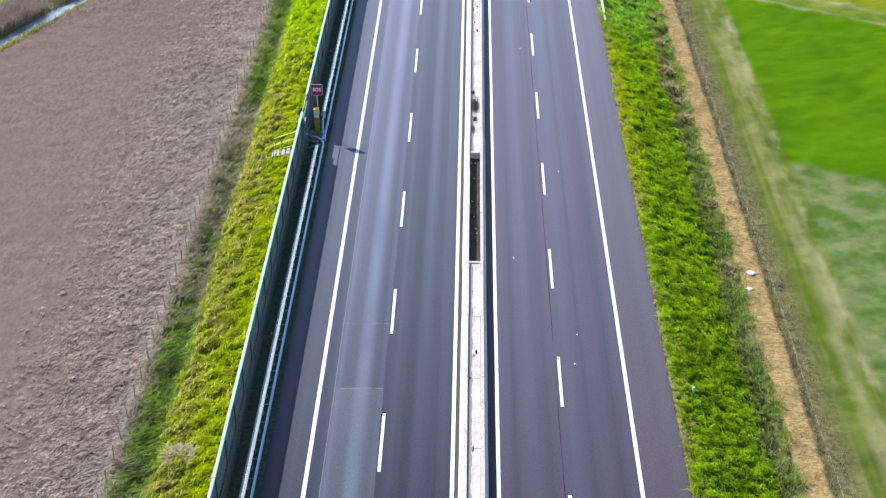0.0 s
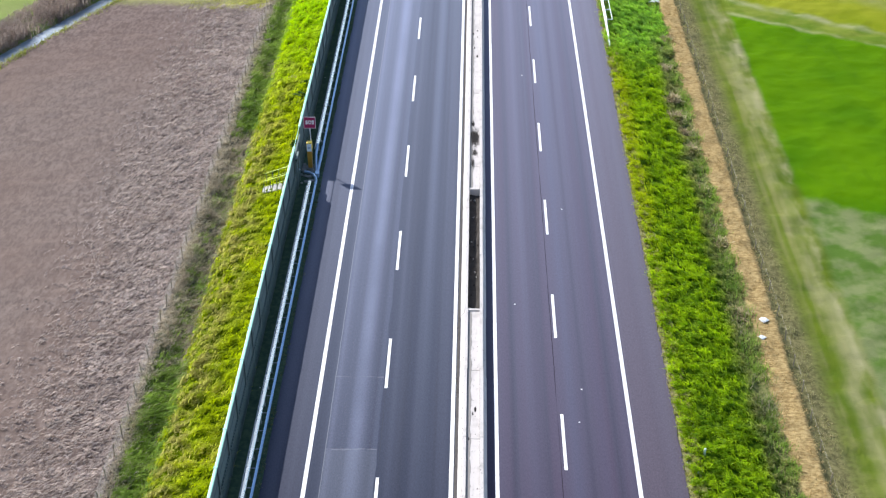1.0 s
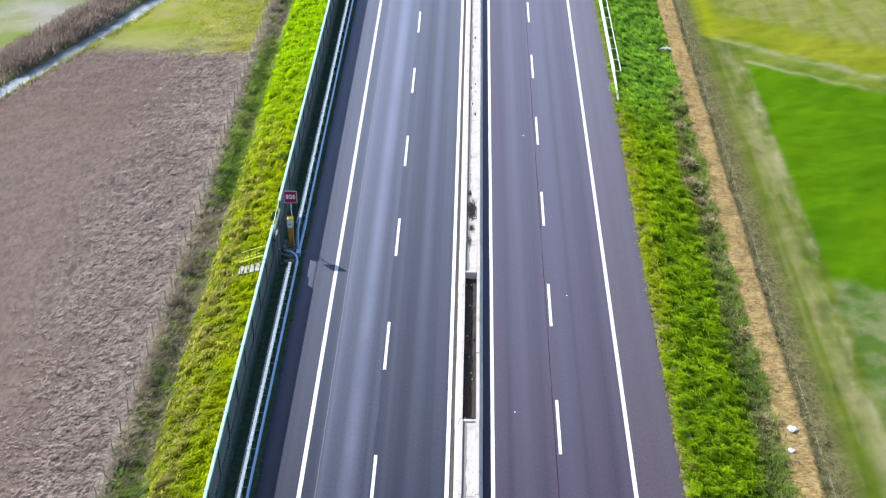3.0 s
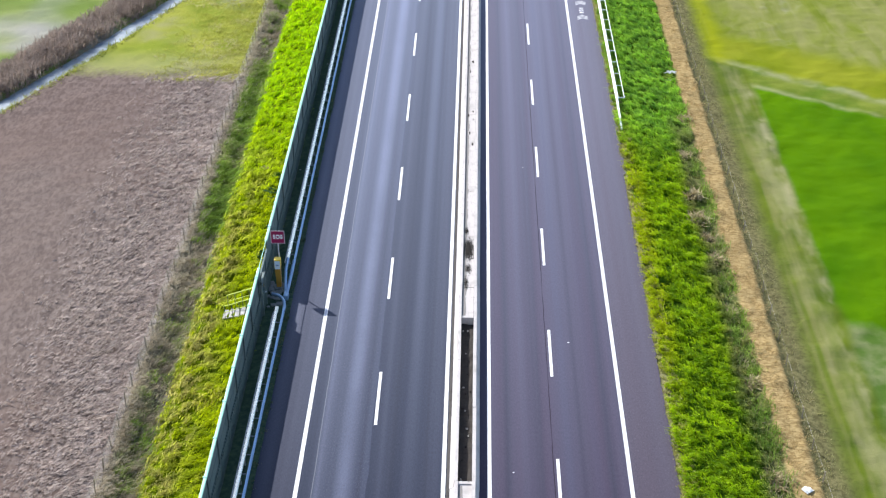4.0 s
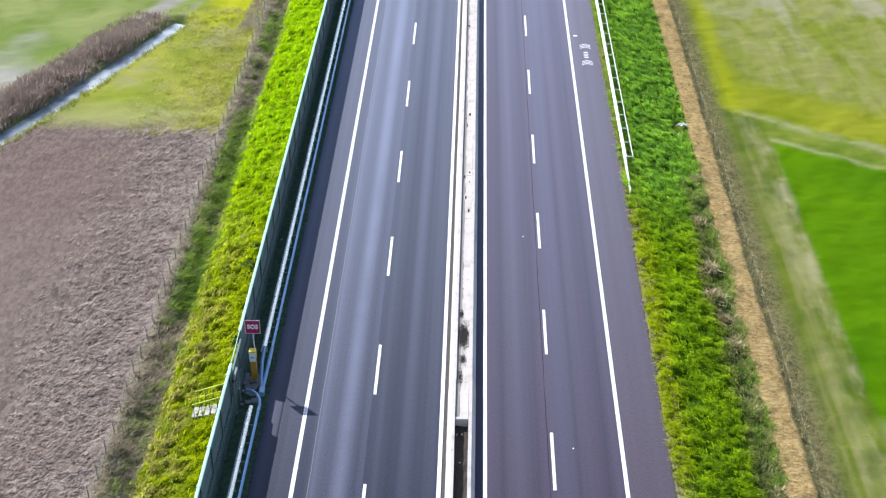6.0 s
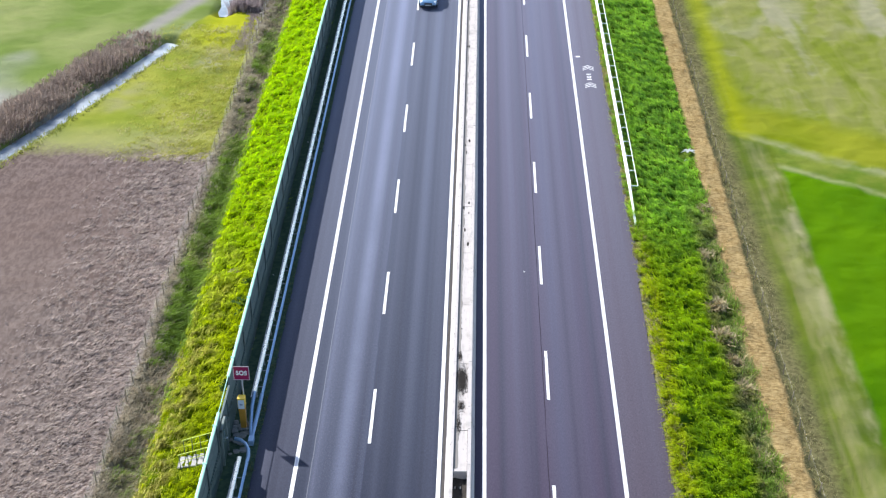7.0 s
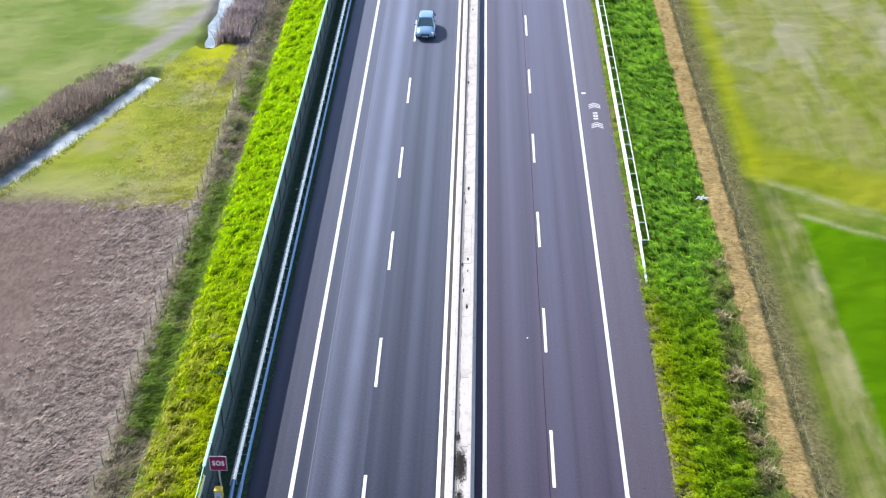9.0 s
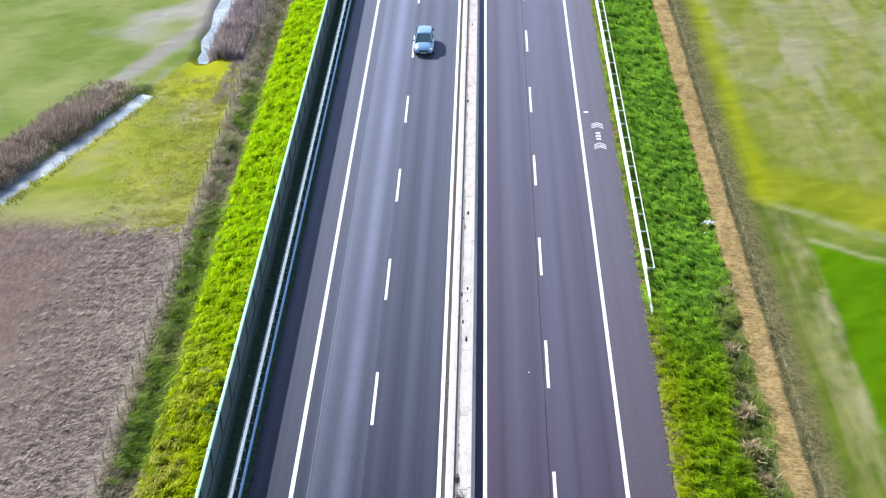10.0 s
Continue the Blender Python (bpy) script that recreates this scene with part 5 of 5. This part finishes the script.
# ---- vehicles ----
TYRE = simple("tyre_rubber", (0.022, 0.022, 0.023), 0.85, 0.0, 0.2, 8.0, 0.3)
RIM = simple("alloy_rim", (0.42, 0.43, 0.45), 0.35, 0.8, 0.1, 8.0)
CHASSIS = simple("black_chassis", (0.030, 0.030, 0.032), 0.7, 0.1, 0.2, 4.0)
TARP_ROOF = simple("white_tarpaulin", (0.80, 0.80, 0.80), 0.6, 0.0, 0.08, 1.5)
TARP_RED = simple("crimson_tarpaulin", (0.33, 0.018, 0.065), 0.5, 0.0, 0.15, 2.0)
TARP_WHITE = simple("dull_white_tarpaulin", (0.66, 0.68, 0.72), 0.55, 0.0, 0.12, 2.0)
LAMP = simple("headlamp_glass", (0.75, 0.78, 0.80), 0.12, 0.0, 0.05)
RED_LAMP = simple("tail_lamp", (0.40, 0.01, 0.01), 0.2, 0.0, 0.05)
PLATE = simple("number_plate", (0.72, 0.72, 0.70), 0.5)


def window_glass():
    m = Mat("window_glass")
    return m.done(m.mix(m.noise(2.0), (0.045, 0.080, 0.105), (0.080, 0.130, 0.160)), 0.05, 0.0, 1.0)


GLASS = window_glass()


def car_paint(name, color, rough=0.25):
    m = Mat(name)
    return m.done(m.mix(m.noise(1.5, 3), tuple(0.85 * c for c in color), color), rough, 0.25, 0.7, coat_weight=1.0)


def wheel(parent, x, y, r, w):
    bm = bmesh.new()
    side = 1 if x > 0 else -1
    turn = Euler((0, radians(90), 0)).to_matrix().to_4x4()
    bmesh.ops.create_cone(bm, cap_ends=True, segments=24, radius1=r, radius2=r, depth=w, matrix=turn)
    bmesh.ops.bevel(bm, geom=[e for e in bm.edges if abs(abs(e.verts[0].co.x) - w / 2) < 1e-4 and abs(abs(e.verts[1].co.x) - w / 2) < 1e-4 and e.verts[0].co.x * e.verts[1].co.x > 0], offset=0.04, segments=2, affect="EDGES")
    ob = part("wheel", bm, TYRE, parent)
    ob.location = (x, y, r)
    bm = bmesh.new()
    bmesh.ops.create_cone(bm, cap_ends=True, segments=20, radius1=r * 0.58, radius2=r * 0.5, depth=0.05, matrix=turn)
    rim = part("rim", bm, RIM, ob)
    rim.location = (side * (w / 2 + 0.005), 0, 0)


def across(profile, half, bevel=0.05):
    """A side profile of (y, z) drawn across x, with rounded edges."""
    bm = bmesh.new()
    a = [bm.verts.new((-half, y, z)) for y, z in profile]
    b = [bm.verts.new((half, y, z)) for y, z in profile]
    n = len(profile)
    for i in range(n):
        bm.faces.new((a[i], a[(i + 1) % n], b[(i + 1) % n], b[i]))
    bm.faces.new(a[::-1])
    bm.faces.new(b)
    bmesh.ops.recalc_face_normals(bm, faces=bm.faces)
    if bevel:
        bmesh.ops.bevel(bm, geom=list(bm.edges), offset=bevel, segments=2, affect="EDGES", clamp_overlap=True)
    return bm


def plate_on(p0, p1, half0, half1, lift, thick=0.02):
    """A thin plate between two cross lines at (y, z), proud of the skin by lift."""
    d = Vector((0, p1[0] - p0[0], p1[1] - p0[1])).normalized()
    nrm = Vector((0, -d.z, d.y)) if d.z > 0 else Vector((0, d.z, -d.y))
    bm = bmesh.new()
    vs = []
    for k in (lift, lift - thick):
        for (y, z), h in ((p0, half0), (p1, half1)):
            for s in (-1, 1):
                vs.append(bm.verts.new(Vector((s * h, y, z)) + nrm * k))
    for q in ((0, 1, 3, 2), (4, 5, 7, 6), (0, 1, 5, 4), (2, 3, 7, 6), (0, 2, 6, 4), (1, 3, 7, 5)):
        bm.faces.new([vs[i] for i in q])
    bmesh.ops.recalc_face_normals(bm, faces=bm.faces)
    return bm


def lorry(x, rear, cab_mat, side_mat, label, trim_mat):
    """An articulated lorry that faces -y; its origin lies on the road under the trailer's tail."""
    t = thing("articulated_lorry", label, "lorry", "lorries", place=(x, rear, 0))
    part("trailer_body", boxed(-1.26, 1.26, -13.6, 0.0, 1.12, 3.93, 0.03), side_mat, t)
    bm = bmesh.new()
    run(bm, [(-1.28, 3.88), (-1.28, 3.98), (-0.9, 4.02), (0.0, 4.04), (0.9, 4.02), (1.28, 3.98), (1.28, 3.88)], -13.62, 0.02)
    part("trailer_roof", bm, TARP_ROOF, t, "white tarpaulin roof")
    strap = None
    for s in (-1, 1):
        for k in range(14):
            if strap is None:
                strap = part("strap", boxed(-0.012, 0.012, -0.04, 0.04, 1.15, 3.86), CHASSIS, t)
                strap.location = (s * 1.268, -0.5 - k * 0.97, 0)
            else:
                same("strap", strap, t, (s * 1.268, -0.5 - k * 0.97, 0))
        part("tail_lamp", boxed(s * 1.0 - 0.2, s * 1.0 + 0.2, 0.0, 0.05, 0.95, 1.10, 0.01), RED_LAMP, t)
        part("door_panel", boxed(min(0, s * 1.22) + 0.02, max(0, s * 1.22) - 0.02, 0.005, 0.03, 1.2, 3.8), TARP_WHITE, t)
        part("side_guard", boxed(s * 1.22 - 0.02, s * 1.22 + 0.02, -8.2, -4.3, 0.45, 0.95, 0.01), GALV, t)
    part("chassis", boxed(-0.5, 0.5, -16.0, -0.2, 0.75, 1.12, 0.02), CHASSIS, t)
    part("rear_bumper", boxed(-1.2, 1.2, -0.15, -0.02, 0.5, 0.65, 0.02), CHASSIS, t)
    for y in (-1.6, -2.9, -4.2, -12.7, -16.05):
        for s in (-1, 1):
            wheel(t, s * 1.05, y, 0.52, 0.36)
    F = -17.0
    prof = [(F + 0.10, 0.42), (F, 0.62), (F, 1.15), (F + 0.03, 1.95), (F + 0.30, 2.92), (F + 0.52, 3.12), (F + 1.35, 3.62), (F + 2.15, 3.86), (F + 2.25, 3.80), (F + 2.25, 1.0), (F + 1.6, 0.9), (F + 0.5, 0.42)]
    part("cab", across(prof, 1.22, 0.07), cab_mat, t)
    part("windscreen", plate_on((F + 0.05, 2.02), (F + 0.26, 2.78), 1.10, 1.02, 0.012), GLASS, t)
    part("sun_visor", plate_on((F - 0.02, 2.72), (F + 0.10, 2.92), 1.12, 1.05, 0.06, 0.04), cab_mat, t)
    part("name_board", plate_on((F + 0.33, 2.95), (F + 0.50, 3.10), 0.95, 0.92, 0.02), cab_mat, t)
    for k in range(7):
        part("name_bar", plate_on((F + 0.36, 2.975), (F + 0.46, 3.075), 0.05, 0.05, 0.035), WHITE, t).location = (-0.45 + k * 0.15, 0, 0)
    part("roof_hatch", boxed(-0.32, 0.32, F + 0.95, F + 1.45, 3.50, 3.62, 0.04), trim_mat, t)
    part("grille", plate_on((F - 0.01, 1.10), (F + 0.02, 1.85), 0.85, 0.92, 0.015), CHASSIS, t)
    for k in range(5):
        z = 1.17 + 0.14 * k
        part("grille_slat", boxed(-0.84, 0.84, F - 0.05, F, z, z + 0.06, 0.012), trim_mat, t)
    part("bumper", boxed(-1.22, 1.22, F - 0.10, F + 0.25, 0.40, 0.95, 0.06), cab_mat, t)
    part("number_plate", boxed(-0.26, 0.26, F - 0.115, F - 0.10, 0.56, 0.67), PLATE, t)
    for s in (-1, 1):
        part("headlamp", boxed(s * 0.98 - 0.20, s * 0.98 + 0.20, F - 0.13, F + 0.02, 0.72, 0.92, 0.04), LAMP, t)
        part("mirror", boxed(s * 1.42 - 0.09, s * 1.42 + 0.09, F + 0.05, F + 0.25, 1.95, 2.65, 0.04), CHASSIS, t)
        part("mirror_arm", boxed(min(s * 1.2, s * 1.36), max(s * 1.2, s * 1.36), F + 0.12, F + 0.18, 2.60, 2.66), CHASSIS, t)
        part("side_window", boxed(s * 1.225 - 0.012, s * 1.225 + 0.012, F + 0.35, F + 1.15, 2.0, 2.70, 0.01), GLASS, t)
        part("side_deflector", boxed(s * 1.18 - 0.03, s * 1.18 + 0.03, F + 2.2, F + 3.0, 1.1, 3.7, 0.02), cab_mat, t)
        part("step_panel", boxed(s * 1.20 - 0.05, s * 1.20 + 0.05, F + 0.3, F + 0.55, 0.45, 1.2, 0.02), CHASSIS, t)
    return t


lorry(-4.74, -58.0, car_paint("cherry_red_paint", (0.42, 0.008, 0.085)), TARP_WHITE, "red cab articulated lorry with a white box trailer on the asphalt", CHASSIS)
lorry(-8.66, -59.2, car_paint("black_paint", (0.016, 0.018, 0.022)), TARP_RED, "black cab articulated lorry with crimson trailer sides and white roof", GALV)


def small_car(x, front, label):
    """A small five-door hatchback that faces -y; its origin lies under its nose."""
    c = thing("hatchback_car", label, "car", place=(x, front, 0))
    blue = car_paint("light_blue_paint", (0.27, 0.47, 0.70), 0.18)

    def ring(bm, y, z, half, n=1):
        return [bm.verts.new((s * half, y, z)) for s in (-1, 1)]

    # lower body, lofted from nose to tail: y, half width, bottom, top
    stations = [(0.0, 0.62, 0.36, 0.58), (0.10, 0.74, 0.24, 0.68), (0.45, 0.82, 0.20, 0.80), (1.05, 0.85, 0.19, 0.93), (2.0, 0.86, 0.19, 0.98), (3.0, 0.86, 0.20, 1.00), (3.6, 0.83, 0.24, 1.00), (3.86, 0.76, 0.32, 0.92), (3.92, 0.66, 0.40, 0.75)]
    bm = bmesh.new()
    rows = []
    for y, h, lo, hi in stations:
        mid = (lo + hi) / 2
        rows.append([bm.verts.new((a * h, y, z)) for a, z in ((-0.90, lo), (-1.0, mid - 0.05), (-0.985, mid + 0.1), (-0.86, hi - 0.02), (-0.5, hi + 0.03), (0, hi + 0.045), (0.5, hi + 0.03), (0.86, hi - 0.02), (0.985, mid + 0.1), (1.0, mid - 0.05), (0.90, lo))])
    for a, b in zip(rows, rows[1:]):
        for i in range(10):
            bm.faces.new((a[i], a[i + 1], b[i + 1], b[i]))
        bm.faces.new((a[10], a[0], b[0], b[10]))
    bm.faces.new(rows[0])
    bm.faces.new(rows[-1][::-1])
    bmesh.ops.recalc_face_normals(bm, faces=bm.faces)
    for f in bm.faces:
        f.smooth = True
    part("body", bm, blue, c)
    # glasshouse
    base = [(0.98, 0.74), (1.75, 0.78), (2.7, 0.78), (3.72, 0.70)]
    roof = [(1.72, 0.55), (2.0, 0.60), (2.8, 0.60), (3.38, 0.54)]
    bm = bmesh.new()
    lo = [[bm.verts.new((s * h, y, 0.96)) for y, h in base] for s in (-1, 1)]
    hi = [[bm.verts.new((s * h, y, 1.44 + (0.02 if 0 < i < 3 else 0))) for i, (y, h) in enumerate(roof)] for s in (-1, 1)]
    for s in (0, 1):
        for i in range(3):
            bm.faces.new((lo[s][i], lo[s][i + 1], hi[s][i + 1], hi[s][i]))
    bm.faces.new((lo[0][0], lo[1][0], hi[1][0], hi[0][0]))
    bm.faces.new((lo[0][3], lo[1][3], hi[1][3], hi[0][3]))
    for i in range(3):
        bm.faces.new((hi[0][i], hi[1][i], hi[1][i + 1], hi[0][i + 1]))
    bmesh.ops.recalc_face_normals(bm, faces=bm.faces)
    part("glasshouse", bm, GLASS, c, "dark tinted windscreen and side windows")
    bm = bmesh.new()
    grid = []
    for y, h, z in ((1.70, 0.54, 1.455), (1.95, 0.60, 1.49), (2.4, 0.62, 1.505), (2.9, 0.61, 1.495), (3.30, 0.57, 1.465), (3.48, 0.53, 1.43)):
        grid.append([bm.verts.new((a * h, y, z - 0.03 * abs(a) ** 3 - d)) for d in (0.0,) for a in (-1, -0.8, -0.4, 0, 0.4, 0.8, 1)])
    for a, b in zip(grid, grid[1:]):
        for i in range(6):
            bm.faces.new((a[i], a[i + 1], b[i + 1], b[i]))
    geo = bmesh.ops.extrude_face_region(bm, geom=list(bm.faces))
    bmesh.ops.translate(bm, verts=[v for v in geo["geom"] if isinstance(v, bmesh.types.BMVert)], vec=(0, 0, -0.04))
    bmesh.ops.recalc_face_normals(bm, faces=bm.faces)
    for f in bm.faces:
        f.smooth = True
    part("roof", bm, blue, c)
    for s in (-1, 1):
        part("pillar", tube(bmesh.new(), [(s * 0.76, 0.98, 0.95), (s * 0.57, 1.70, 1.46)], 0.035, 6), blue, c)
        part("pillar", tube(bmesh.new(), [(s * 0.79, 2.25, 0.96), (s * 0.62, 2.28, 1.47)], 0.035, 6), blue, c)
        part("pillar", tube(bmesh.new(), [(s * 0.73, 3.68, 0.96), (s * 0.56, 3.38, 1.45)], 0.06, 6), blue, c)
        part("headlamp", across([(0.05, 0.54), (0.06, 0.66), (0.26, 0.745), (0.26, 0.60)], 0.12, 0.025), LAMP, c).location = (s * 0.62, 0.0, 0.0)
        part("door_mirror", boxed(s * 0.93 - 0.10, s * 0.93 + 0.10, 1.22, 1.34, 0.92, 1.06, 0.03), blue, c)
        part("tail_lamp", boxed(s * 0.70 - 0.09, s * 0.70 + 0.09, 3.78, 3.88, 0.70, 0.98, 0.03), RED_LAMP, c)
        for y in (0.72, 3.18):
            wheel(c, s * 0.76, y, 0.30, 0.20)
    part("grille", boxed(-0.36, 0.36, -0.035, 0.06, 0.44, 0.62, 0.03), CHASSIS, c)
    part("lower_intake", boxed(-0.66, 0.66, -0.03, 0.12, 0.22, 0.40, 0.04), CHASSIS, c)
    part("number_plate", boxed(-0.25, 0.25, -0.045, -0.03, 0.36, 0.46), PLATE, c)
    return c


small_car(-5.46, 47.2, "small light blue hatchback car with dark windows on the asphalt")
